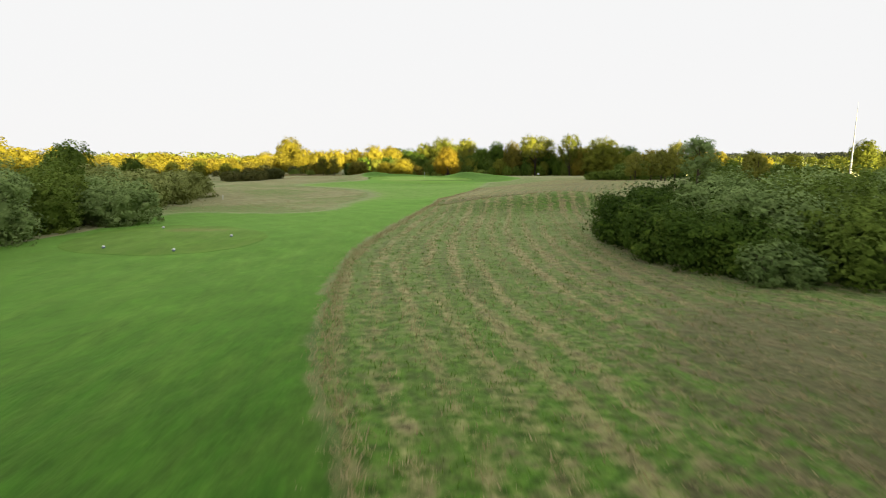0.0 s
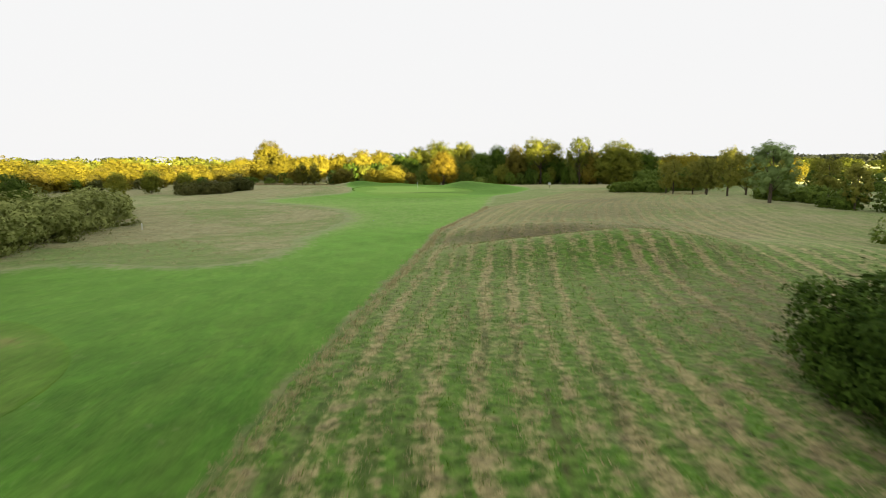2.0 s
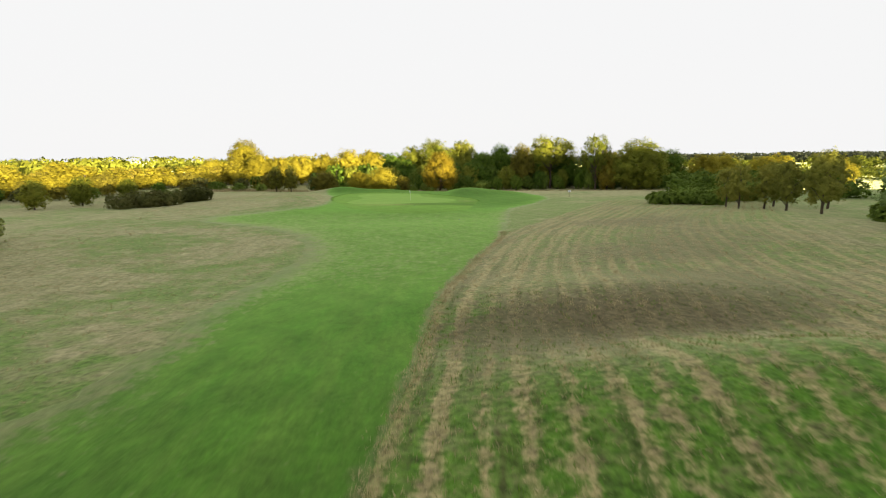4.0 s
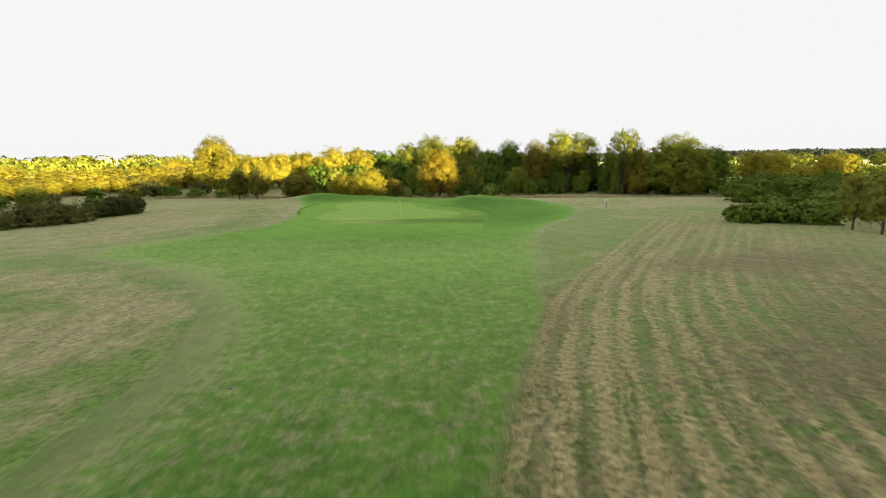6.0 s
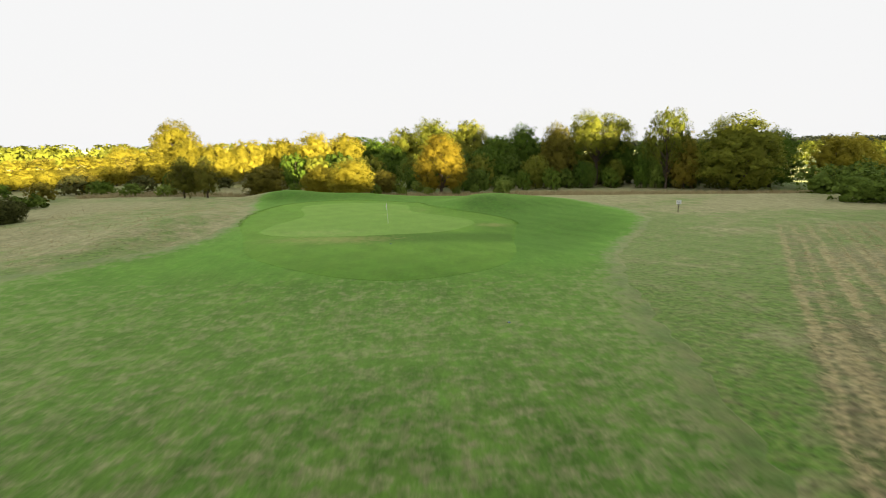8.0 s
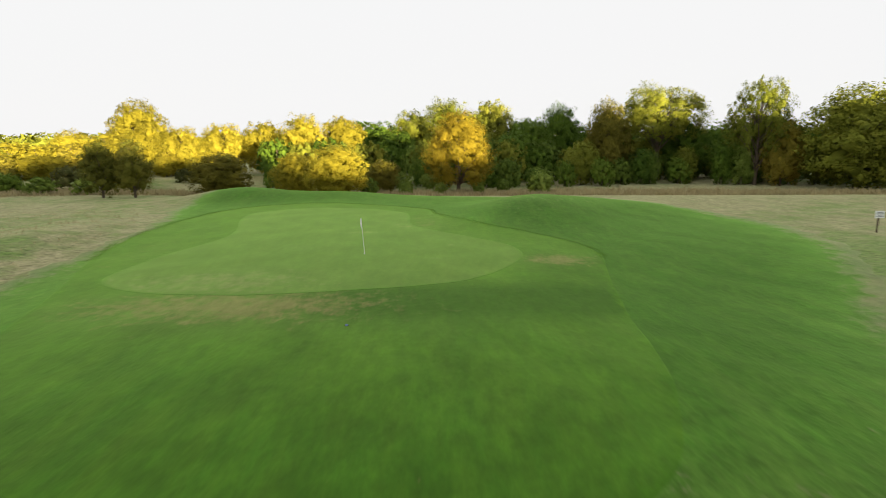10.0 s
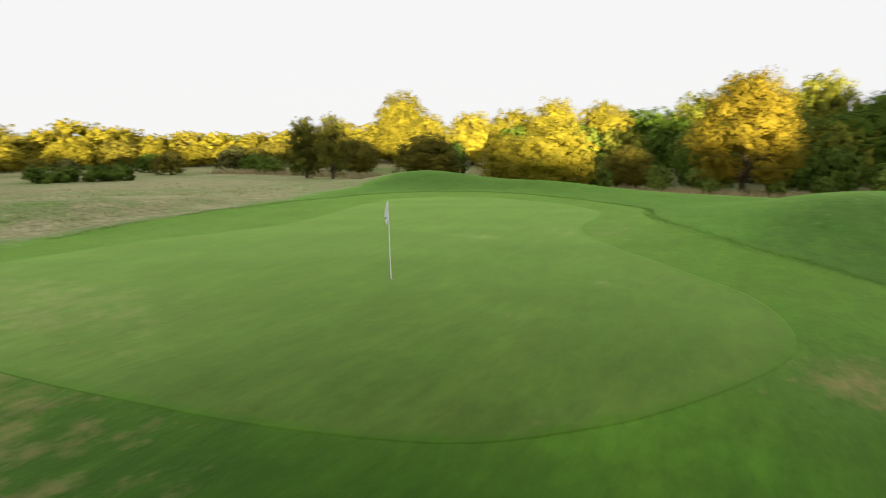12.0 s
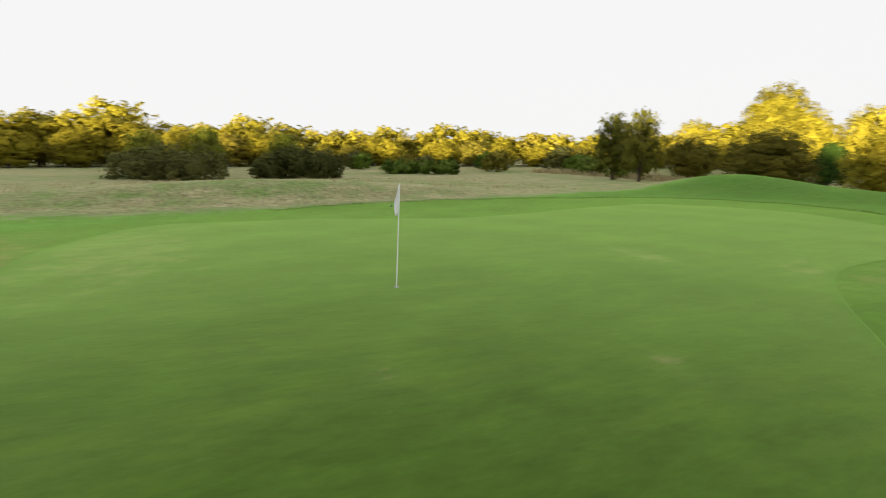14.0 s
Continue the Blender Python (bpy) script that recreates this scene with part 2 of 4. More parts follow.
M_MAST = plain("galvanised_mast", (0.34, 0.34, 0.34), (0.44, 0.44, 0.43), 0.6, 2)
M_EARTH = plain("dark_soil", (0.03, 0.024, 0.018), (0.06, 0.048, 0.034), 0.95, 20, 0.05)


# ---- helpers for shapes ----
bm = bmesh.new()
bmesh.ops.create_icosphere(bm, subdivisions=1, radius=1.0)
BALL_V = np.array([v.co[:] for v in bm.verts])
BALL_F = np.array([[v.index for v in f.verts] for f in bm.faces])
bm.free()


def link_mesh(name, me, mat, parent=None, label=""):
    ob = new(name, me)
    if mat is not None and not me.materials:
        me.materials.append(mat)
    if parent is not None:
        ob.parent = parent
    return tagged(ob, label)


def part(name, bm, mat, parent=None, label=""):
    me = bpy.data.meshes.new(name)
    bm.to_mesh(me)
    bm.free()
    return link_mesh(name, me, mat, parent, label)


def sheet(name, verts, faces, smooth=True):
    me = bpy.data.meshes.new(name)
    me.from_pydata(verts, [], faces)
    if smooth:
        me.polygons.foreach_set("use_smooth", [True] * len(me.polygons))
    me.update()
    return me


def loose(name, v, normals=None, more=()):
    """A mesh of loose three-cornered leaves or blades, from an array (n, 3, 3), with their normals (n, 3).
    more: solid leaf clumps under them, a list of (corners, normals) on BALL's faces."""
    n, m = len(v), len(BALL_V)
    co = np.concatenate([v.reshape(-1, 3)] + [c for c, _ in more])
    tri = np.concatenate([np.arange(3 * n)] + [(BALL_F + 3 * n + k * m).ravel() for k in range(len(more))])
    me = bpy.data.meshes.new(name)
    me.vertices.add(len(co))
    me.vertices.foreach_set("co", co.astype(np.float32).ravel())
    me.loops.add(len(tri))
    me.loops.foreach_set("vertex_index", tri.astype(np.int32))
    me.polygons.add(len(tri) // 3)
    me.polygons.foreach_set("loop_start", np.arange(0, len(tri), 3, dtype=np.int32))
    me.update(calc_edges=True)
    if normals is not None:
        me.polygons.foreach_set("use_smooth", [True] * len(me.polygons))
        full = np.concatenate([np.repeat(unit(normals), 3, 0)] + [w for _, w in more])
        me.normals_split_custom_set_from_vertices(unit(full).tolist())
    return me


def unit(v):
    return v / np.maximum(np.linalg.norm(v, axis=-1, keepdims=True), 1e-9)


def leaves(centres, out, size, rng, spread=0.5, slim=0.62):
    """Leaf sprays: pointed triangles round the centres, facing loosely outwards."""
    n = len(centres)
    normal = unit(unit(out) + spread * rng.normal(size=(n, 3)))
    a = unit(np.cross(normal, rng.normal(size=(n, 3))))
    b = np.cross(normal, a)
    s = size[:, None]
    foot = centres - a * s * 0.6
    return np.stack([foot - b * s * slim, centres + a * s, foot + b * s * slim], 1)


def tube(bm, a, b, ra, rb, sides=7):
    """A tapered limb from a to b."""
    a, b = Vector(a), Vector(b)
    axis = (b - a).normalized()
    u = axis.orthogonal().normalized()
    w = axis.cross(u)
    rings = []
    for p, r in ((a, ra), (b, rb)):
        rings.append([bm.verts.new(p + (u * math.cos(k * 2 * math.pi / sides) + w * math.sin(k * 2 * math.pi / sides)) * r) for k in range(sides)])
    for k in range(sides):
        bm.faces.new((rings[0][k], rings[0][(k + 1) % sides], rings[1][(k + 1) % sides], rings[1][k]))
    bm.faces.new(rings[1])
    bm.faces.new(list(reversed(rings[0])))


def box(bm, x0, x1, y0, y1, z0, z1, bevel=0.0):
    made = bmesh.ops.create_cube(bm, size=1.0, matrix=Matrix.LocRotScale(((x0 + x1) / 2, (y0 + y1) / 2, (z0 + z1) / 2), None, (x1 - x0, y1 - y0, z1 - z0)))
    if bevel:
        edges = {e for v in made["verts"] for e in v.link_edges}
        bmesh.ops.bevel(bm, geom=list(edges), offset=bevel, segments=2, affect="EDGES", profile=0.5)


def empty(name, place, label, category, group="", kind=""):
    ob = new(name)
    ob.location = place
    return tagged(ob, label, category, group, kind)


def soft_step(v, a, b):
    t = np.clip((v - a) / (b - a), 0, 1)
    return t * t * (3 - 2 * t)


# ---- the lie of the land ----
def swell(x, y, cx, cy, rx, ry, height, turn=0.0):
    c, s = math.cos(radians(turn)), math.sin(radians(turn))
    u, v = (x - cx) * c + (y - cy) * s, -(x - cx) * s + (y - cy) * c
    return height * np.exp(-((u / rx) ** 2) - (v / ry) ** 2)


SWELLS = [
    (15, 65, 7.5, 5, 1.9), (28, 60, 9, 8, 1.1), (5.5, 65, 5, 5, 0.75), (12, 80, 10, 5, 0.8), (12, 73, 10, 2.5, -0.3), (-20, 93, 19, 26, -1.0), (-26.5, 156, 4.6, 15, 1.15), (-39, 160, 6, 14, 0.45),
    (-22.2, 190, 6, 4.6, 1.25), (-11.5, 192.5, 7, 4.2, 0.65), (8.6, 173.5, 5.5, 6.5, 1.35), (15, 177, 7, 5, 0.7),
    (14, 150, 8, 9, -0.45), (44, 106, 15, 26, 1.25), (-3, 127, 14, 8, -0.45), (-19, 41, 8, 8, 0.2),
]


def land(x, y):
    """The height of the ground."""
    x, y = np.asarray(x, float), np.asarray(y, float)
    z = 0.10 + 0 * x
    for row in SWELLS:
        z = z + swell(x, y, *row)
    z = z - 1.65 * soft_step(y + 0.10 * x, 186, 208) * soft_step(x, -62, -22)
    far = np.clip((np.hypot(x - 20, y - 130) - 330) / 500, 0, 1)
    z = z + far * far * (3 - 2 * far) * (2.5 + 2.5 * np.sin(x / 210 + 1) * np.cos(y / 260))
    return z + (0.030 - 0.022 * np.exp(-(((x + 5) / 16) ** 2) - ((y - 162) / 24) ** 2)) * np.sin(x * 1.3 + np.sin(y * 0.7)) * np.sin(y * 1.1 + x * 0.4)


def rise(x, y):
    return float(land(x, y))


def curve(points, step=0.6, closed=True):
    """A smooth line through the points."""
    p = np.array(points, float)
    n = len(p)
    out = []
    for k in range(n if closed else n - 1):
        a, b, c, d = (p[(k + o) % n] if closed else p[min(max(k + o, 0), n - 1)] for o in (-1, 0, 1, 2))
        m = max(1, int(np.linalg.norm(c - b) / step))
        for q in range(m):
            t = q / m
            out.append(0.5 * (2 * b + (c - a) * t + (2 * a - 5 * b + 4 * c - d) * t * t + (3 * b - a - 3 * c + d) * t**3))
    return np.array(out)


def outside(line, x, y):
    """How far points lie from a closed line: positive outside it, negative within."""
    pts = np.stack([np.ravel(x), np.ravel(y)], 1)
    best = np.full(len(pts), 1e9)
    inside = np.zeros(len(pts), bool)
    for a, b in zip(line, np.roll(line, -1, 0)):
        ab = b - a
        t = np.clip(((pts - a) @ ab) / max(ab @ ab, 1e-9), 0, 1)
        best = np.minimum(best, ((pts - a - t[:, None] * ab) ** 2).sum(1))
        cross = (a[1] > pts[:, 1]) != (b[1] > pts[:, 1])
        with np.errstate(divide="ignore", invalid="ignore"):
            inside ^= cross & (pts[:, 0] < (b[0] - a[0]) * (pts[:, 1] - a[1]) / (b[1] - a[1] + 1e-12) + a[0])
    return np.where(inside, -1, 1) * np.sqrt(best).reshape(len(pts))


RIGHT_EDGE = [(0.5, -15), (-0.4, 0), (-1.2, 9.6), (-3.1, 15.7), (-4.2, 22.5), (-5.0, 31), (-4.9, 38), (-3.6, 49), (-2.5, 57), (-1.2, 65.5), (-0.2, 75),
              (1.0, 83), (4.0, 94.3), (6.6, 102), (8.6, 110), (10.6, 118.5), (12.6, 131), (15.5, 141), (20, 149), (24, 156), (25.8, 162), (25.2, 170), (20, 180)]
LEFT_EDGE = [(9, 188), (0, 192), (-10, 196), (-21, 195.5), (-25.8, 189), (-25.0, 180), (-22.2, 171), (-20.9, 164), (-20.2, 157), (-19.8, 151), (-20.8, 145.5), (-24, 140), (-28.5, 135), (-33.0, 130.5), (-32, 125), (-26, 121), (-20.5, 117.5), (-15.8, 111.5),
             (-12.8, 104), (-12.2, 97), (-13.4, 87), (-14, 80), (-13.3, 73), (-14.5, 65.5), (-19, 63.5), (-26, 65), (-30.5, 62), (-29, 50), (-29.5, 40), (-31, 20), (-32, -15)]
FAIRWAY = curve(RIGHT_EDGE + LEFT_EDGE, 0.8)
ragged = np.sin(FAIRWAY[:, 1] * 1.9 + FAIRWAY[:, 0]) + np.sin(FAIRWAY[:, 1] * 0.83 + 2) + np.sin(FAIRWAY[:, 1] * 4.1)
FAIRWAY[:, 0] += 0.16 * ragged * np.where((FAIRWAY[:, 0] < -8) | (FAIRWAY[:, 1] > 108), 1.0, 0.35)
APRON = curve([(-8, 136.6), (-1.8, 134), (4.6, 136), (7.2, 140.5), (8.3, 147.5), (9.3, 153), (10.2, 158), (9.2, 161.2), (7, 164), (4.5, 166.6), (1.0, 172.3), (-1, 178.3),
               (-9.7, 183.5), (-15.5, 182.6), (-19.8, 178.4), (-20.7, 168), (-19.4, 159), (-16.4, 150.5), (-13.3, 142)], 0.5)
GREEN = curve([(-15.6, 152.8), (-12.6, 150.6), (-8, 150), (-3, 150.5), (1.2, 151.6), (3.3, 153.2), (5, 155.8), (5.7, 158), (5, 160.7), (2.6, 163.4), (-1.2, 168.4),
               (-2.6, 176), (-9.8, 180), (-15.5, 177.8), (-16.2, 173.6), (-14.4, 167.2), (-14.2, 163.6), (-15.6, 158)], 0.4)
TEE = curve([(-26, 38.5), (-22.5, 34.8), (-17, 33.6), (-13, 36), (-12.4, 41), (-14.5, 45), (-19, 48.5), (-24, 49), (-27, 45)], 0.5)
EDGE_Y, EDGE_X = (np.array([p[i] for p in RIGHT_EDGE[:-2]]) for i in (1, 0))


ROW_Y = np.linspace(-15, 165, 61)
ROW_X = np.where(ROW_Y < 108, np.interp(ROW_Y, EDGE_Y, EDGE_X), 8.0 + 0.61 * (ROW_Y - 108))
ROW_X = np.convolve(np.pad(ROW_X, 2, mode="edge"), np.ones(5) / 5, "valid")


def row_of(x, y):
    """The place across the raked rows, which run along the fairway's edge."""
    return x - np.interp(y, ROW_Y, ROW_X)


def set_attr(me, name, values):
    me.attributes.new(name, "FLOAT", "POINT").data.foreach_set("value", np.asarray(values, np.float32))


def stretch(lo, hi, step, reach, growth):
    """Even steps from lo to hi, and wider and wider ones past them."""
    mid = list(np.arange(lo, hi + step / 2, step))
    out, d = [], step
    while (out[-1] if out else hi) < reach:
        d *= growth
        out.append((out[-1] if out else hi) + d)
    low, d = [], step
    while (low[-1] if low else lo) > -reach:
        d *= growth
        low.append((low[-1] if low else lo) - d)
    return np.array(low[::-1] + mid + out)


gx, gy = stretch(-42, 46, 0.7, 3200, 1.16), stretch(-6, 204, 0.7, 3200, 1.16)
X, Y = np.meshgrid(gx, gy)
Z = land(X, Y)
off = outside(FAIRWAY[::2], X, Y).reshape(X.shape)
Z = Z - 0.06 * soft_step(-off, 0.3, 1.6)
idx = np.arange(X.size).reshape(X.shape)
faces = np.stack([idx[:-1, :-1], idx[:-1, 1:], idx[1:, 1:], idx[1:, :-1]], -1).reshape(-1, 4)
me = sheet("ground", np.stack([X, Y, Z], -1).reshape(-1, 3).tolist(), faces.tolist())
set_attr(me, "row", row_of(X, Y).ravel())
right = soft_step(X - np.interp(Y, EDGE_Y, EDGE_X), -2, 0.5)
raked = right * (1 - soft_step(Y, 148, 158)) * (1 - 0.6 * soft_step(X, 26, 44)) * (1 - soft_step(X, 44, 70))
raked = raked * soft_step(row_of(X, Y), -0.4, 0.6) * (0.6 + 0.4 * soft_step(Y + 0.5 * X, 14, 30))
set_attr(me, "raked", raked.ravel())
dry = 0.62 + 0 * X
dry = dry + right * (-0.46 * (1 - soft_step(Y + 2.5 * np.sin(X * 0.35) + 1.5 * np.sin(X * 0.9 + 1), 63, 74)) - 0.05)
dry = dry - 0.5 * right * np.exp(-(((X - 4) / 5) ** 2) - ((Y - 7) / 8) ** 2)
dry = dry - 0.42 * right * np.exp(-(((X - 29) / 5) ** 2) - ((Y - 93) / 5) ** 2)
dry = dry - 0.10 * right * soft_step(Y, 104, 114) * np.exp(-((np.clip(off, 0, 20) / 3.0) ** 2))
dry = dry - 0.16 * right * soft_step(Y, 66, 78)
dry = dry + 0.34 * soft_step(Y, 158, 168) * soft_step(X, 16, 24) * (1 - soft_step(X, 60, 75))
dry = dry - 0.08 * right * soft_step(Y, 106, 114) * (1 - soft_step(row_of(X, Y), -0.5, 1.5))
dry = dry - 0.15 * np.exp(-((np.clip(off, 0, 20) / 3.6) ** 2)) * (1 - right) * (1 - 0.8 * soft_step(Y, 138, 150)) * soft_step(Y, 58, 66)
dry = dry - 0.10 * np.exp(-(((X + 27) / 10) ** 2) - ((Y - 120) / 12) ** 2)
dry = dry - 0.06 * np.exp(-(((X + 25) / 7) ** 2) - ((Y - 157) / 18) ** 2)
for cx, cy, rx, ry in ((-25, 75, 6, 4), (-33, 70, 5, 3), (-21, 86, 4, 3), (-30, 104, 5, 3.5), (-36, 122, 6, 3)):
    dry = dry - swell(X, Y, cx, cy, rx, ry, 0.30)
dry = dry - 0.45 * np.exp(-(((X + 22) / 9) ** 2) - ((Y - 66) / 6) ** 2)
dry = dry - 0.30 * soft_step(np.hypot(X - 20, Y - 110), 60, 110) * soft_step(X, 60, 80)
dry = dry - 0.45 * soft_step(np.hypot(X - 20, Y - 110), 200, 420) * (np.sin(X / 61) * np.sin(Y / 83 + 1) > 0)
set_attr(me, "dry", dry.ravel())
bare = 0.15 * raked
for cx, cy, rx, ry, much in ((5, 73.5, 4, 3.5, 1.5), (14, 76, 5, 3, 1.7), (19, 95, 9, 5, 0.5), (13, 17, 5, 4, 1.2), (10, 10, 5, 5, 0.7), (17, 47, 6, 12, 0.6), (11, 28, 5, 9, 0.5), (30, 112, 8, 16, 0.4), (20, 80, 7, 4, 0.8), (23, 98, 7, 10, 0.45), (25, 116, 8, 3, 0.7), (17, 85, 6, 3, 0.7)):
    bare = bare + swell(X, Y, cx, cy, rx, ry, much)
set_attr(me, "bare", bare.ravel())
set_attr(me, "stubble", (raked * (1 - 0.8 * swell(X, Y, 29, 93, 6, 5, 1.0)) * soft_step(Y + 2.5 * np.sin(X * 0.35) + 1.5 * np.sin(X * 0.9 + 1), 64, 76)).ravel())
tagged(link_mesh("ground", me, M_ROUGH), "dry rough grassland with raked straw and green regrowth", "ground", kind="structure")


def laid(name, line, mat, lift, grid, dryness, label, upper=None, long_grass=None, fray=None):
    """A sheet of turf inside a line, laid over the ground."""
    from mathutils import geometry
    lo, hi = line.min(0), line.max(0)
    qx, qy = np.meshgrid(np.arange(lo[0], hi[0], grid), np.arange(lo[1], hi[1], grid))
    d = outside(line, qx, qy)
    inner = np.stack([qx.ravel(), qy.ravel()], 1)[d < -0.35 * grid]
    pts = [Vector(p) for p in line.tolist()] + [Vector(p) for p in inner.tolist()]
    n = len(line)
    co, _, tris, *_ = geometry.delaunay_2d_cdt(pts, [(k, (k + 1) % n) for k in range(n)], [], 1, 1e-4)
    xy = np.array([(p.x, p.y) for p in co])
    dist = outside(line, xy[:, 0], xy[:, 1])
    z = land(xy[:, 0], xy[:, 1]) + lift
    for line_above in upper or ():
        z = z - 0.04 * soft_step(-outside(line_above, xy[:, 0], xy[:, 1]), 1.0, 2.6)
    faces = [list(t) for t in tris]
    uses = {}
    for t in faces:
        for a, b in zip(t, t[1:] + t[:1]):
            uses[(a, b)] = 1
    border = [e for e in uses if (e[1], e[0]) not in uses]
    below = {v: len(xy) + k for k, v in enumerate(sorted({v for e in border for v in e}))}
    order = sorted(below)
    hem = xy[order]
    way = np.stack([outside(line, hem[:, 0] + e, hem[:, 1] + f) - outside(line, hem[:, 0] - e, hem[:, 1] - f) for e, f in ((0.2, 0), (0, 0.2))], 1)
    hem = hem + 0.30 * unit(way)
    verts = np.r_[np.c_[xy, z], np.c_[hem, land(hem[:, 0], hem[:, 1]) - 0.05], np.c_[xy, z][order]]
    faces += [[below[b] + len(order), below[a] + len(order), below[a], below[b]] for a, b in border]
    me = sheet(name, verts.tolist(), faces)
    dist = np.r_[dist, dist[order], dist[order]]
    set_attr(me, "dry", dryness(verts[:, 0], verts[:, 1], -dist))
    rim = np.clip(1 + dist / (0.4 if fray is None else fray(verts[:, 0], verts[:, 1])), 0, 1)
    set_attr(me, "rim", rim)
    if long_grass is not None:
        set_attr(me, "long", long_grass(verts[:, 0], verts[:, 1], -dist))
    return tagged(link_mesh(name, me, mat), label, "lawn", kind="structure")


def fairway_dry(x, y, d):
    left = soft_step(np.interp(y, EDGE_Y, EDGE_X) - x, 5, 12)
    edge = left * 0.42 * (1 - soft_step(d, -1.0, 5.5)) * soft_step(185 - y, 0, 30) * soft_step(y, 58, 64)
    edge = edge + 0.14 * (1 - left) * soft_step(y, 106, 118) * (1 - soft_step(y, 152, 164)) * (1 - soft_step(d, -0.5, 4.0))
    edge = edge + 0.16 * np.exp(-(((x + 19) / 4.5) ** 2) - ((y - 117) / 7) ** 2)
    middle = 0.42 * soft_step(y, 74, 94) * (1 - soft_step(y, 130, 142)) + 0.14 * soft_step(y, 18, 30) * (1 - soft_step(y, 60, 80))
    silver = 0.12 * np.exp(-(((x - 15) / 4) ** 2) - ((y - 131) / 12) ** 2)
    return 0.12 + edge + middle + silver + 0.30 * np.exp(-(((x - 10) / 6) ** 2) - ((y - 175) / 6) ** 2)


def fairway_long(x, y, d):
    """Where the turf is left longer: east of the apron and round its back."""
    east = 0.62 * soft_step(x, 2, 8) * soft_step(y, 136, 144) * (1 - 0.6 * soft_step(y, 170, 178)) * soft_step(d, 0.5, 5)
    back = 0.5 * soft_step(y, 168, 176) * soft_step(x, -26, -18) * soft_step(d, 0.5, 3)
    west = 0.5 * soft_step(-x, 17, 22) * soft_step(y, 150, 158) * soft_step(d, 0.5, 3)
    start = 0.2 * (1 - soft_step(y, 10, 30))
    return np.maximum(np.maximum(east, back), np.maximum(west, start))


def fairway_fray(x, y):
    """How broad the strip is along which the mown turf thins out into the rough."""
    left = soft_step(np.interp(y, EDGE_Y, EDGE_X) - x, 5, 12) * soft_step(y, 54, 64)
    return 0.45 + 4.2 * left * (1 - 0.6 * soft_step(y, 138, 150)) + 2.6 * (1 - left) * soft_step(y, 104, 120)


def apron_long(x, y, d):
    """The deeper green hollow before the putting green."""
    return 0.85 * soft_step(x, -9, -2) * np.exp(-(((y - 149.0) / 2.6) ** 4)) + 0.5 * soft_step(x, 4, 7) * np.exp(-(((y - 154) / 4) ** 2))


def apron_dry(x, y, d):
    front = 0.75 * np.exp(-(((x + 7.5) / 7) ** 2) - ((y - 148.4) / 2.3) ** 2)
    corner = 0.80 * np.exp(-(((x - 7.6) / 2.2) ** 2) - ((y - 156.5) / 1.3) ** 2)
    return 0.14 + front + corner + 0.36 * np.exp(-(((x + 0.2) / 1.4) ** 2) - ((y - 169) / 5) ** 2) + 0.25 * np.exp(-(((x + 17) / 1.5) ** 2) - ((y - 160) / 5) ** 2)


laid("fairway", FAIRWAY, M_FAIRWAY, 0.012, 0.9, fairway_dry, "green mown fairway with dried pale patches", (APRON, TEE), fairway_long, fairway_fray)
laid("apron", APRON, M_APRON, 0.020, 0.8, apron_dry, "deep green mown apron turf round the putting green", (GREEN,), apron_long)
def green_dry(x, y, d):
    """Worn turf: along the rim, over the front, and small scuffed spots."""
    v = 0.16 + 0.10 * np.exp(-((d / 0.6) ** 2)) + 0.52 * np.exp(-(((x + 9.5) / 5.5) ** 2) - ((y - 152.4) / 2.2) ** 2)
    for cx, cy, rx, ry, much in SCUFFS:
        v = v + swell(x, y, cx, cy, rx, ry, much)
    return v


SCUFFS = [(-4.8, 165.5, 1.3, 0.5, 0.55), (-1.6, 167.6, 0.35, 0.9, 0.5), (-2.5, 168.4, 0.3, 0.9, 0.45), (0.66, 156.7, 0.40, 0.15, 0.42), (1.7, 160.3, 0.45, 0.2, 0.42),
          (-8.0, 160.4, 1.4, 0.8, 0.25)]
laid("putting_green", GREEN, M_GREEN, 0.028, 0.45, green_dry, "pale, close-mown putting green with worn spots")
laid("tee_box", TEE, M_TEE, 0.024, 0.9, lambda x, y, d: 0.14 + 1.1 * np.exp(-(((x + 19.3) / 3.0) ** 2) - ((y - 45.2) / 1.3) ** 2), "mown tee box with a worn brown patch")


# ---- trees ----
def lumps(d, k):
    """How a lobe swells and shrinks round its middle."""
    return 1 + 0.26 * np.sin(d[:, 0] * 6 + k) * np.sin(d[:, 1] * 5 + 2 * k) + 0.18 * np.sin(d[:, 2] * 7 + d[:, 0] * 5 + 3 * k)


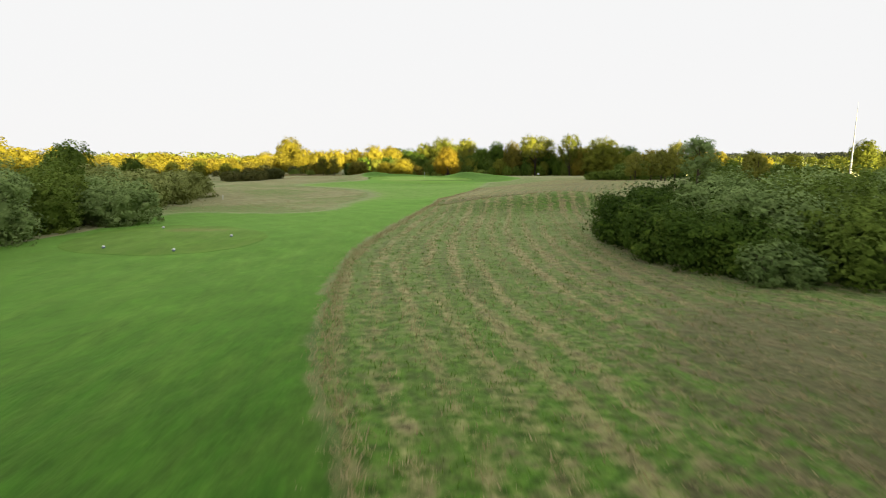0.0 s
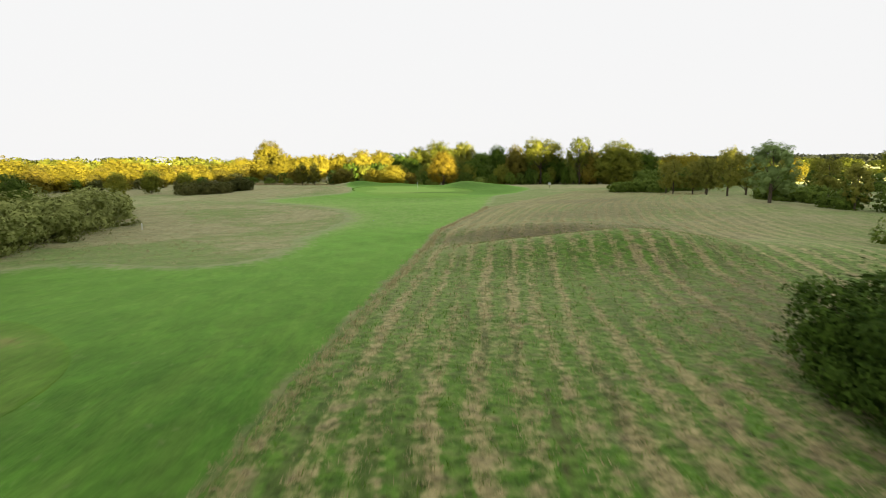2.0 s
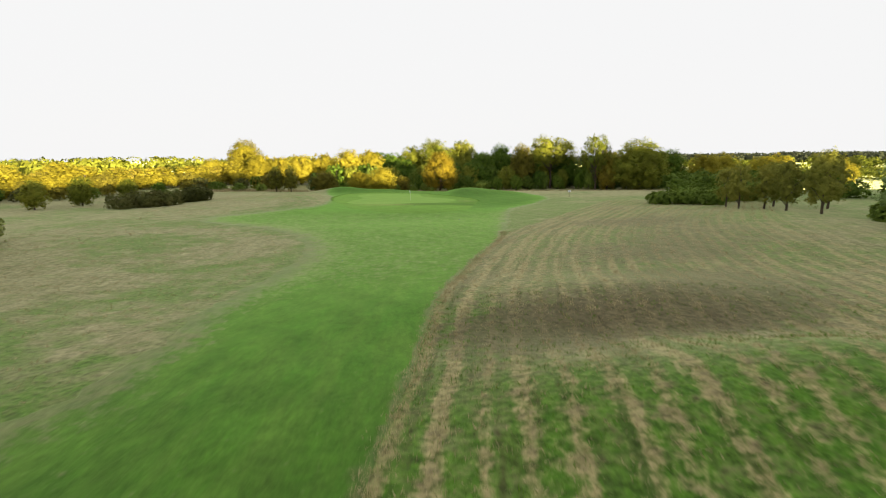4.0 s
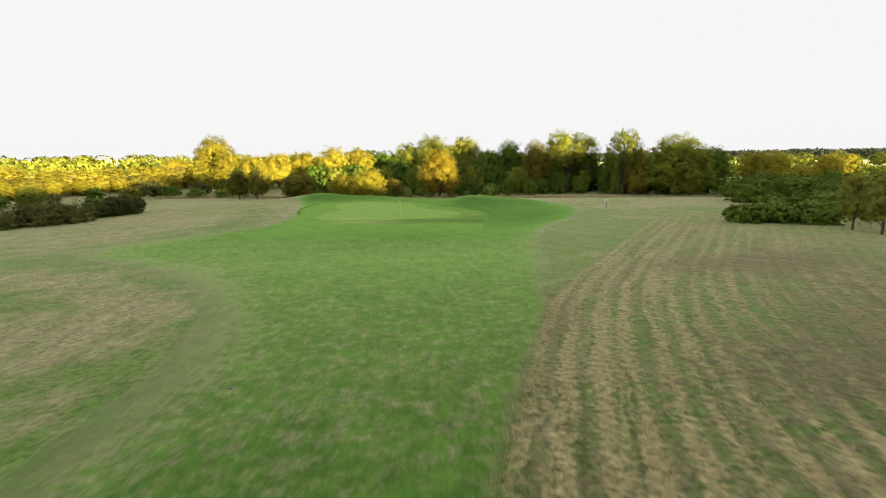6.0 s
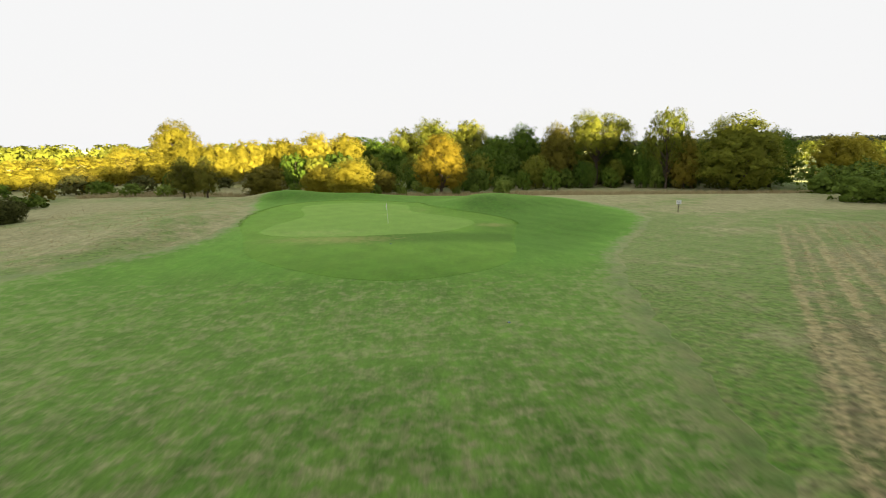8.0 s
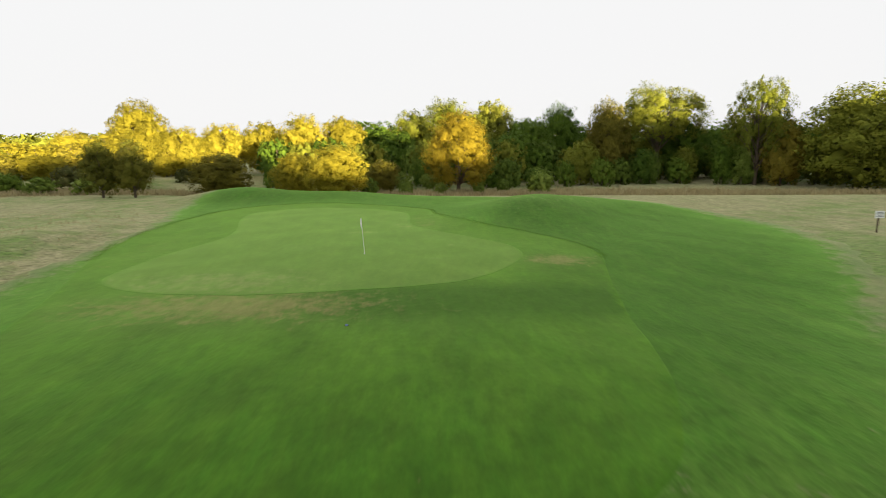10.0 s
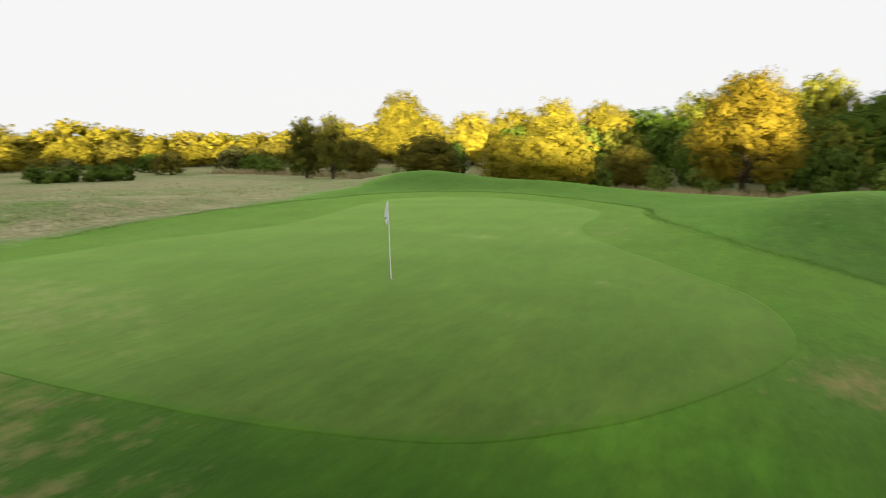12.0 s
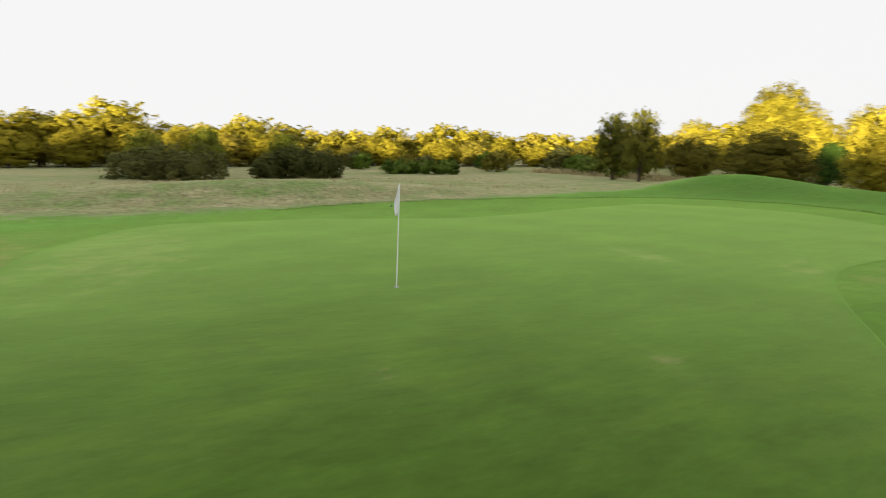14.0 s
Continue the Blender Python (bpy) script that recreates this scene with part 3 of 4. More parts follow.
def crown_points(lobes, n, rng, per=22, puff=0.30):
    """Leaves in small puffs over the surface of several lobes: their places, and the way the foliage faces there."""
    lobes = np.array(lobes, float)
    area = lobes[:, 3] * lobes[:, 4]
    m = max(8, n // per)
    pick = rng.choice(len(lobes), 3 * m, p=area / area.sum())
    d = unit(rng.normal(size=(3 * m, 3)) + np.array([0, 0, 0.25]))
    rad = np.stack([lobes[pick, 3], lobes[pick, 3], lobes[pick, 4]], 1)
    p = lobes[pick, :3] + d * rad * ((0.88 + 0.07 * rng.normal(size=3 * m)) * lumps(d, pick))[:, None]
    deep = np.full(3 * m, 9.0)
    for k, (x, y, z, a, b) in enumerate(lobes):
        q = np.linalg.norm((p - (x, y, z)) / (a, a, b), axis=1)
        deep = np.where(pick == k, deep, np.minimum(deep, q))
    keep = np.flatnonzero(deep > 0.66)[:m]
    if len(keep) < m // 3:
        keep = np.arange(m)
    p, d, r = p[keep], d[keep], (puff * np.cbrt(rad[keep].prod(1)) * (0.65 + 0.7 * rng.random(len(keep))))
    who = rng.integers(0, len(keep), n)
    e = unit(rng.normal(size=(n, 3)) + 0.45 * d[who] + np.array([0, 0, 0.2]))
    q = p[who] + e * (r[who] * (0.30 + 0.85 * np.sqrt(rng.random(n))))[:, None] * np.array([1, 1, 0.72])
    return q, 0.62 * e + 0.75 * d[who]


def tree_meshes(name, height, width, lobes_n, leaves_n, size, rng, bare=0.10, lobe=0.42, shape=1.0, cone=False, egg=0.0, solid=0.52, per=22):
    """A trunk with limbs, and a crown of leafy lobes made of small puffs of leaves, as two meshes."""
    lobes = []
    mid, half = height * (1 + bare) / 2, height * (1 - bare) / 2
    for k in range(lobes_n):
        up = 1 - 1.80 * (k + 0.5) / lobes_n
        ang = k * 2.39996 + 0.7 * rng.random()
        flat = math.sqrt(max(0.0, 1 - up * up)) ** shape
        flat *= 1 - egg * up
        if cone:
            flat = 0.5 * (1.0 - up) * 0.9
        r = lobe * (0.55 + 0.75 * rng.random()) * width / 2
        reach = max(0.0, width / 2 - 0.8 * r) * (0.80 + 0.30 * rng.random())
        lobes.append((math.cos(ang) * flat * reach, math.sin(ang) * flat * reach, mid + up * (half - 0.7 * r), r, r * (0.62 + 0.2 * rng.random())))
    p, d = crown_points(lobes, leaves_n, rng, per)
    wide = np.quantile(np.hypot(p[:, 0], p[:, 1]), 0.985) / (width / 2)
    p[:, :2] /= wide
    top, foot = np.quantile(p[:, 2], 0.997), np.quantile(p[:, 2], 0.01)
    tall = height * (1 - bare) / (top - foot)
    p[:, 2] = bare * height + (p[:, 2] - foot) * tall
    heart = np.array([0, 0, mid - 0.3 * half])
    lift = np.array([0, 0, 0.22])
    clumps = []
    if solid:
        core = [(0, 0, mid - 0.1 * half, width * 0.26, half * 0.55)]
        for k, (x, y, z, a, b) in enumerate(lobes + core):
            c = np.array([x, y, z]) * (0.90, 0.90, 1) + BALL_V * np.array([a, a, b]) * (solid * lumps(BALL_V, k))[:, None]
            c[:, :2] /= wide
            c[:, 2] = bare * height + (c[:, 2] - foot) * tall
            clumps.append((c, 0.7 * BALL_V + 0.6 * unit(c - heart) + lift + 0.25 * rng.normal(size=c.shape)))
    face = 0.85 * d + 0.40 * unit(p - heart) + lift + 0.24 * rng.normal(size=p.shape)
    crown = loose(name + "_crown", leaves(p, face, size * (0.65 + 0.6 * rng.random(len(p))), rng, 0.30), face, clumps)
    bm = bmesh.new()
    r0 = 0.019 * height + 0.03
    bends = [Vector((0, 0, -0.4))]
    for k in range(1, 6):
        bends.append(Vector((rng.normal() * 0.012 * height, rng.normal() * 0.012 * height, height * 0.80 * k / 5)))
    for k in range(5):
        tube(bm, bends[k], bends[k + 1], r0 * (1.2 - 0.2 * k), r0 * (1.0 - 0.2 * k), 8)
    for x, y, z, a, b in lobes[::1 if leaves_n > 12000 else 3]:
        x, y = x / wide, y / wide
        z = bare * height + (z - foot) * tall
        root = bends[0].lerp(bends[5], min(0.9, max(0.16, (z - 0.5 * math.hypot(x, y) - 0.12 * height) / (0.80 * height))))
        elbow = root.lerp(Vector((x, y, z)), 0.55) + Vector((0, 0, 0.03 * height))
        tube(bm, root, elbow, r0 * 0.36, r0 * 0.22, 5)
        tube(bm, elbow, (x, y, z), r0 * 0.22, r0 * 0.08, 4)
        for _ in range(4 if solid == 0 else 2):
            w = unit(rng.normal(size=3)) * 0.85
            tube(bm, Vector((x, y, z)).lerp(elbow, 0.3), (x + w[0] * a, y + w[1] * a, z + abs(w[2]) * b), r0 * 0.12, r0 * 0.04, 3)
    trunk = bpy.data.meshes.new(name + "_trunk")
    bm.to_mesh(trunk)
    bm.free()
    return trunk, crown


def plant(name, trunk, crown, leaf_mat, x, y, size, turn, label, category, group, z=None):
    """One tree: an Empty at its foot, with the trunk and the crown under it."""
    ob = empty(name, (x, y, rise(x, y) if z is None else z), label, category, group)
    ob.rotation_euler, ob.scale = (0, 0, radians(turn)), size if isinstance(size, tuple) else (size,) * 3
    link_mesh("trunk", trunk, M_BARK, ob)
    c = link_mesh("crown", crown, None, ob)
    if not crown.materials:
        crown.materials.append(leaf_mat)
    c.material_slots[0].link = "OBJECT"
    c.material_slots[0].material = leaf_mat
    return ob


rng = np.random.default_rng(7)
# unit shapes: each is 10 m high, scaled where it is planted
FINE = [tree_meshes("fine_broad", 10, 9.0, 26, 20000, 0.15, rng, bare=0.05) for _ in range(4)]
OPEN = [tree_meshes("spreading_oak", 10, 9.6, 22, 22000, 0.105, rng, bare=0.46, lobe=0.36, shape=0.7, solid=0.35, per=34),
        tree_meshes("airy_oak", 10, 9.6, 26, 20000, 0.105, rng, bare=0.30, lobe=0.30, shape=0.9, solid=0.32, per=30)]
EGG = [tree_meshes("egg", 10, 9.0, 40, 26000, 0.105, rng, bare=0.13, lobe=0.30, egg=0.35, per=16)]
BROAD = [tree_meshes("broad", 10, 9.0, 24, 7600, 0.215, rng, bare=0.03, per=11) for _ in range(4)]
SLIM = [tree_meshes("slim", 10, 7.6, 20, 8000, 0.20, rng, bare=0.06, lobe=0.44, shape=1.1, per=11) for _ in range(2)]
YOUNG = [tree_meshes("young", 10, 7.4, 24, 11000, 0.13, rng, bare=0.18, lobe=0.34, solid=0.5) for _ in range(2)]
LOW = [tree_meshes("low", 10, 14, 22, 3800, 0.40, rng, bare=-0.02, lobe=0.36) for _ in range(4)]
CONE = [tree_meshes("conical", 10, 9.0, 26, 9000, 0.17, rng, bare=0.02, cone=True, lobe=0.42)]
BACK = [tree_meshes("back", 10, 9.0, 18, 3500, 0.31, rng, bare=0.06, per=9) for _ in range(2)]
TALL = [tree_meshes("tall", 10, 9.0, 30, 260, 0.9, rng, bare=0.0, lobe=0.55, solid=0.8)]
TWIN = [tree_meshes("twin", 10, 7.4, 22, 14000, 0.12, rng, bare=0.09, lobe=0.40) for _ in range(2)]
KINDS = {"fine": FINE, "broad": BROAD, "open": OPEN, "slim": SLIM, "egg": EGG, "young": YOUNG, "low": LOW, "cone": CONE, "back": BACK, "tall": TALL, "twin": TWIN}


def stand(rows, kind, mat, name, label, category, group):
    """Several trees of a kind: x, y, height, breadth against the shape's own."""
    for k, (x, y, height, broad) in enumerate(rows):
        shape = KINDS[kind][k % len(KINDS[kind])]
        plant(name, *shape, mat, x, y, (height / 10 * broad, height / 10 * broad, height / 10), 137 * k + x, label, category, group)


WOOD = "trees of the wood behind the green"
stand([(40.3, 226.4, 16.8, 1.02), (51.7, 214.5, 16.5, 0.68)], "open", M_OAK, "oak_tree", "tall spreading oak with an open olive-green crown", "tree", WOOD)
stand([(62.5, 207, 14.8, 1.30)], "fine", M_OAK, "oak_tree", "massive broad oak, dark below with a golden top", "tree", WOOD)
stand([(26.7, 246, 14.6, 0.80), (19.5, 240, 11.8, 0.95), (46, 228, 10.5, 1.1), (56, 220, 11, 1.1), (74, 214, 12, 1.2), (15, 230, 9.0, 1.25), (34, 234, 9.5, 1.2)], "fine", M_DARK, "broadleaf_tree",
      "dark green broadleaf tree at the edge of the wood", "tree", WOOD)
stand([(30.7, 224.5, 14.1, 0.72), (60, 228, 12, 1.0), (78, 224, 11, 1.1), (55, 213, 10.4, 0.7)], "fine", M_RUST, "broadleaf_tree", "broadleaf tree with rusty golden autumn leaves", "tree", WOOD)
stand([(2.5, 262, 17.0, 0.98), (13.5, 263, 16.6, 0.90), (-6, 266, 14.6, 1.05), (8, 256, 14.0, 1.1)], "fine", M_OAK, "oak_tree",
      "dense oak, its shaded green crown gilded at the top", "tree", WOOD)
stand([(32, 250, 10.5, 1.3), (40, 246, 11, 1.3), (48, 244, 10.5, 1.3), (57, 236, 10.5, 1.3), (66, 228, 10, 1.3), (-14, 266, 12.2, 1.2), (-20, 276, 12.6, 1.2), (-9, 254, 10.4, 1.3), (21, 262, 12, 1.3)], "broad", M_DARK, "broadleaf_tree",
      "dark green tree deep in the wood", "tree", WOOD)
stand([(-28.6, 247, 13.2, 1.05), (-22.0, 257, 13.2, 1.05), (-38, 250, 11.4, 1.2), (-46, 247, 10.6, 1.2)], "fine", M_GOLD, "oak_tree", "oak with a sunlit yellow-green crown", "tree", WOOD)
stand([(3.7, 209.4, 11.9, 1.04)], "egg", M_AMBER, "hornbeam_tree", "golden-leaved tree standing alone behind the green", "tree", WOOD)
stand([(-68, 254, 15.6, 1.0)], "fine", M_GOLD, "oak_tree", "tallest oak, sunlit yellow-green, above the wood", "tree", WOOD)
stand([(-12.8, 199.8, 6.9, 1.5), (-19.0, 203, 6.0, 1.35), (-58, 241, 10.4, 1.15), (-51, 238, 9.6, 1.15), (-75, 241, 9.0, 1.2)], "fine", M_GOLD, "broadleaf_tree",
      "low full tree with bright golden leaves", "tree", WOOD)
stand([(-29, 202, 6.0, 1.6), (-8, 212, 5.0, 1.3), (-46, 210, 5.2, 1.4)], "fine", M_RUST, "broadleaf_tree", "rounded low tree with brownish olive leaves", "tree", WOOD)
stand([(-40.2, 193.2, 6.9, 0.95), (-36.4, 193.4, 7.1, 0.9)], "twin", M_SHADE, "field_maple", "upright olive-green young tree beside its twin", "tree", WOOD)
stand([(-35.8, 221, 5.4, 1.0)], "cone", M_YEW, "yew_tree", "small dark green conical tree", "tree", WOOD)

# the wood round the far side, thick and sunlit
EDGE = curve([(-46, 236), (-62, 231), (-78, 217), (-88, 198), (-94, 176), (-95, 150), (-93, 125), (-92, 95), (-102, 60)], 4.3, closed=False)
for k, (x, y) in enumerate(EDGE):
    for row in range(3 if k % 2 else 2):
        nx, ny = x - 20, y - 120
        n = math.hypot(nx, ny)
        d = 7 * row + 3 * rng.random()
        kind = ("broad", "slim", "broad")[(k + row) % 3] if row == 0 else "back"
        mat = (M_GOLD, M_GOLD, M_GOLD, M_RUST, M_GOLD)[(k * 3 + row) % 5]
        hgt = (6.0, 8.0, 9.5)[row] * (0.85 + 0.32 * rng.random()) * (1.08 if y < 140 else 0.90 if y < 160 else 0.76)
        stand([(x + nx / n * d + rng.normal() * 1.5, y + ny / n * d + rng.normal() * 1.5, hgt, 1.4 + 0.35 * rng.random())], kind, mat, "broadleaf_tree",
              "sunlit golden-green broadleaf tree in the western wood", "tree", "trees of the western wood")

# young trees and the oak on the right-hand field
ORCHARD = "young trees in the field"
stand([(46.5, 131, 6.2, 0.85), (45.9, 126.5, 6.6, 0.8), (49.3, 125.8, 6.4, 0.85), (50.2, 122.2, 7.0, 0.9), (50.4, 115.6, 8.2, 0.85)], "young", M_OLIVE, "young_tree",
      "young tree with a bare stem and a green-gold crown", "tree", ORCHARD)
# this oak wears the paler willow leaves, haze put into its colour
stand([(47.2, 98.8, 8.4, 1.2)], "young", M_WILLOW, "oak_tree", "rounded green oak with a clear stem in the field", "tree", ORCHARD)
stand([(54, 92, 6.0, 0.9), (62, 108, 7.0, 0.9), (56, 134, 7.2, 1.0), (62, 130, 8.0, 1.0)], "young", M_OLIVE, "young_tree", "young tree with olive-brown autumn leaves", "tree", ORCHARD)
stand([(-37.5, 56.5, 7.2, 0.75), (-47.5, 72.5, 8.4, 0.85), (-46, 84, 6.2, 0.9), (-52, 62, 6.6, 1.0)], "broad", M_SHRUB, "willow_tree", "grey-green tree rising above the hedge", "tree", "trees behind the hedge")
stand([(-62, 162, 4.8, 1.0), (-66, 153, 5.6, 1.0), (-70, 146, 5.2, 1.1)], "broad", M_OAK, "broadleaf_tree", "small olive-green tree behind the bushes", "tree", "trees behind the bushes")
stand([(185, 236, 14.8, 0.95), (205, 246, 11, 1.0), (170, 262, 9, 1.1)], "broad", M_OAK, "oak_tree", "large oak far off beside the mast", "tree", "trees by the mast")


# ---- bushes ----
def bush(name, lobes, n, spray, mat, label, group, spread=0.32):
    """A bush of many leafy lobes, on stems from the ground."""
    cx, cy = np.mean([l[0] for l in lobes]), np.mean([l[1] for l in lobes])
    ob = empty(name, (cx, cy, rise(cx, cy)), label, "bush", group)
    n, full, bm = int(1.35 * n), [], bmesh.new()
    for x, y, r, height in lobes:
        g = rise(x, y) - rise(cx, cy)
        full.append((x - cx, y - cy, g + height * 0.38, r * 0.86, height * 0.54))
        for k in range(18):
            a, e, w = k * 2.4 + rng.random(), 0.12 + 0.68 * rng.random(), 0.17 + 0.17 * rng.random()
            reach = r * (1.0 - 0.75 * w) * math.sqrt(1 - max(0.0, (e - 0.4) / 0.62) ** 2)
            full.append((x - cx + math.cos(a) * reach, y - cy + math.sin(a) * reach, g + height * e, r * w, r * w * 0.95))
        for k in range(5):
            a = rng.random() * 6.28
            tube(bm, (x - cx + math.cos(a) * 0.2, y - cy + math.sin(a) * 0.2, g - 0.3), (x - cx + math.cos(a) * r * 0.6, y - cy + math.sin(a) * r * 0.6, g + height * 0.7), 0.06, 0.015, 5)
    p, d = crown_points(full, n, rng, 18, 0.36)
    low = land(p[:, 0] + cx, p[:, 1] + cy) - rise(cx, cy)
    p[:, 2] = np.maximum(p[:, 2], low + 0.25 * rng.random(n))
    tagged(link_mesh("stems", bpy.data.meshes.new("stems"), M_BARK, ob), kind="stuff")
    bm.to_mesh(ob.children[0].data)
    bm.free()
    clumps = []
    for k, (x, y, z, a, b) in enumerate(full[::19]):
        c = np.array([x, y, z]) + BALL_V * np.array([a, a, b]) * (0.66 * lumps(BALL_V, k))[:, None]
        c[:, 2] = np.maximum(c[:, 2], land(c[:, 0] + cx, c[:, 1] + cy) - rise(cx, cy) - 0.1)
        clumps.append((c, BALL_V + 0.45 * rng.normal(size=c.shape) + np.array([0, 0, 0.25])))
    face = d + 0.15 * rng.normal(size=p.shape) + np.array([0, 0, 0.22])
    link_mesh("foliage", loose("foliage", leaves(p, face, spray * (0.6 + 0.7 * rng.random(n)), rng, spread, 0.5), face, clumps), mat, ob)
    return ob


NEAR = "thicket beside the rough"
M_BRAMBLE = leaf("bramble_leaves", (0.022, 0.050, 0.006), (0.085, 0.145, 0.020), (0.29, 0.36, 0.055), 0.22)
bush("bramble_bush", [(14.6, 40, 2.9, 3.6), (13.9, 36, 2.8, 4.0), (16.5, 37, 3.2, 4.3)], 30000, 0.112, M_BRAMBLE, "dense dark green bramble bush with reddish tints", NEAR)
bush("bramble_bush", [(13.8, 32.2, 2.4, 3.2), (14.8, 29.2, 2.5, 3.0), (16.6, 27.6, 2.2, 2.6)], 27000, 0.112, M_BRAMBLE, "dark green bramble bush under the willows", NEAR)
bush("willow_bush", [(17.6, 33, 3.2, 4.7), (19.4, 37, 3.6, 4.7), (18.6, 29.6, 2.8, 4.3)], 24000, 0.13, M_WILLOW, "grey-green willow bush with narrow leaves", NEAR)
bush("willow_bush", [(15.9, 25.6, 1.3, 2.0), (16.9, 25.2, 1.2, 1.7)], 7000, 0.10, M_WILLOW, "small pale grey-green willow at the thicket's foot", NEAR)
bush("willow_bush", [(21.2, 26.6, 3.0, 3.9), (23.5, 31.5, 4.2, 5.0), (20.2, 25.0, 2.2, 2.8)], 24000, 0.13, M_SHRUB, "tall green bush with mixed leaves", NEAR)
bush("willow_bush", [(27, 27.0, 4.0, 4.8), (28.5, 33, 4.5, 5.2), (25, 38.5, 4.5, 4.7), (33, 30, 4.5, 5.2)], 24000, 0.15, M_WILLOW, "tall grey-green willow in a dense thicket", NEAR)
bush("scrub_bush", [(37, 62, 4, 3.0), (43, 66, 4.5, 3.2), (49, 61, 5, 3.4)], 9000, 0.24, M_SHRUB, "low green scrub behind the thicket", NEAR)
bush("scrub_bush", [(52, 75, 5, 3.2), (60, 70, 5.5, 3.6), (68, 76, 5.5, 3.4)], 9000, 0.28, M_SHRUB, "low green scrub behind the thicket", NEAR)
HEDGE = "hedge beside the tee"
bush("hedge_bush", [(-30.2, 33, 3.0, 4.4), (-32, 28.5, 3.4, 4.8), (-30.5, 23, 3.4, 4.6)], 19000, 0.155, M_BRAMBLE, "dark green leafy hedge bush beside the tee", HEDGE)
bush("hedge_bush", [(-31.0, 38.5, 2.8, 5.1), (-33.8, 41.5, 3.4, 5.4)], 17000, 0.15, M_WILLOW, "tall grey-green willow bush beside the tee", HEDGE)
bush("hedge_bush", [(-31.6, 45.0, 2.4, 4.6), (-34, 49.0, 3.0, 5.4)], 15000, 0.15, M_SHRUB, "yellowish green hedge bush beside the tee", HEDGE)
bush("hedge_bush", [(-28.4, 50.4, 3.0, 3.9), (-31.5, 52.5, 3.4, 4.3)], 16000, 0.15, M_WILLOW, "rounded grey-green willow bush behind the tee", HEDGE)
bush("hedge_bush", [(-36.5, 65.5, 3.6, 4.2), (-38, 71, 4.0, 4.6), (-42, 68, 4.2, 5.0)], 13000, 0.22, M_SAGE, "broad olive-green bush at the dry rough", HEDGE)
bush("hedge_bush", [(-38.5, 77.5, 3.8, 4.2), (-39.5, 84, 4.0, 4.2), (-40.5, 90.5, 3.8, 3.6)], 13000, 0.22, M_SAGE, "broad grey-green bush at the dry rough", HEDGE)
bush("hedge_bush", [(-45, 97, 4.2, 3.6), (-49, 104, 4.2, 3.4), (-53, 92, 5, 4.5)], 9000, 0.26, M_SAGE, "low spreading bush at the dry rough", HEDGE)
M_GORSE = leaf("gorse_leaves", (0.048, 0.056, 0.014), (0.112, 0.120, 0.034), (0.22, 0.20, 0.065), 0.2)
DRY = "bushes in the dry grass"
bush("gorse_bush", [(-55, 146.6, 2.6, 2.7), (-52.2, 149.4, 3.0, 3.2), (-49.6, 152.6, 2.6, 2.8)], 13000, 0.14, M_GORSE, "low brownish green bush in the dry grass", DRY)
bush("gorse_bush", [(-49.4, 159.4, 2.0, 2.6), (-48.4, 161.8, 2.5, 3.2), (-47.6, 164.0, 2.0, 2.7)], 13000, 0.14, M_GORSE, "rounded dense bush in the dry grass", DRY)
bush("gorse_bush", [(-60, 176, 2.4, 1.6), (-57, 180, 2.4, 1.8)], 4000, 0.22, M_SHRUB, "low dark green bush in the dry grass", DRY)
FIELD = "bushes in the field"
bush("field_bush", [(50.5, 151, 2.8, 2.6), (54.5, 147.5, 3.4, 3.0), (59, 149, 4, 3.4)], 9000, 0.24, M_SHRUB, "dark green bush at the mown field", FIELD)
bush("field_bush", [(59, 170, 4, 3.8), (65, 167, 4.5, 4.4), (71, 163, 5, 4.4)], 8000, 0.30, M_SHRUB, "tall green bush at the mown field", FIELD)
bush("field_bush", [(52.5, 106, 2.8, 2.2), (56, 103.5, 2.8, 2.4)], 7000, 0.22, M_SHRUB, "low dark bush under the young trees", FIELD)
bush("field_bush", [(54, 94, 3, 2.6), (59, 90, 3.4, 3.0), (66, 84, 4.5, 3.0)], 8000, 0.24, M_SHRUB, "green bush under the field trees", FIELD)
bush("field_bush", [(40.5, 141, 2.2, 2.0), (44, 140, 2.6, 2.4), (47.5, 138, 2.6, 2.2)], 7000, 0.24, M_SHRUB, "dark green bush beside the young trees", FIELD)

bush("field_bush", [(63, 184, 3.2, 4.4), (68, 182, 3.4, 4.8), (73, 180, 3.6, 4.6)], 8000, 0.28, M_SHRUB, "tall green hedge bush at the field's end", FIELD)
bush("field_bush", [(79, 178, 3.8, 4.8), (86, 175, 4.0, 4.4), (93, 173, 4.2, 4.8)], 7000, 0.32, M_DARK, "tall dark hedge bush at the field's end", FIELD)
bush("field_bush", [(82, 152, 4.2, 3.6), (90, 146, 4.6, 4.0), (98, 141, 4.6, 3.6)], 7000, 0.32, M_SHRUB, "green hedge bush across the field", FIELD)
stand([(80, 204, 10.5, 1.1), (90, 212, 11, 1.1), (99, 206, 9.6, 1.2), (109, 214, 10.5, 1.2), (120, 204, 9.0, 1.3), (86, 196, 7.5, 1.2)], "broad", M_GOLD, "broadleaf_tree", "golden tree at the far end of the wood", "tree", WOOD)

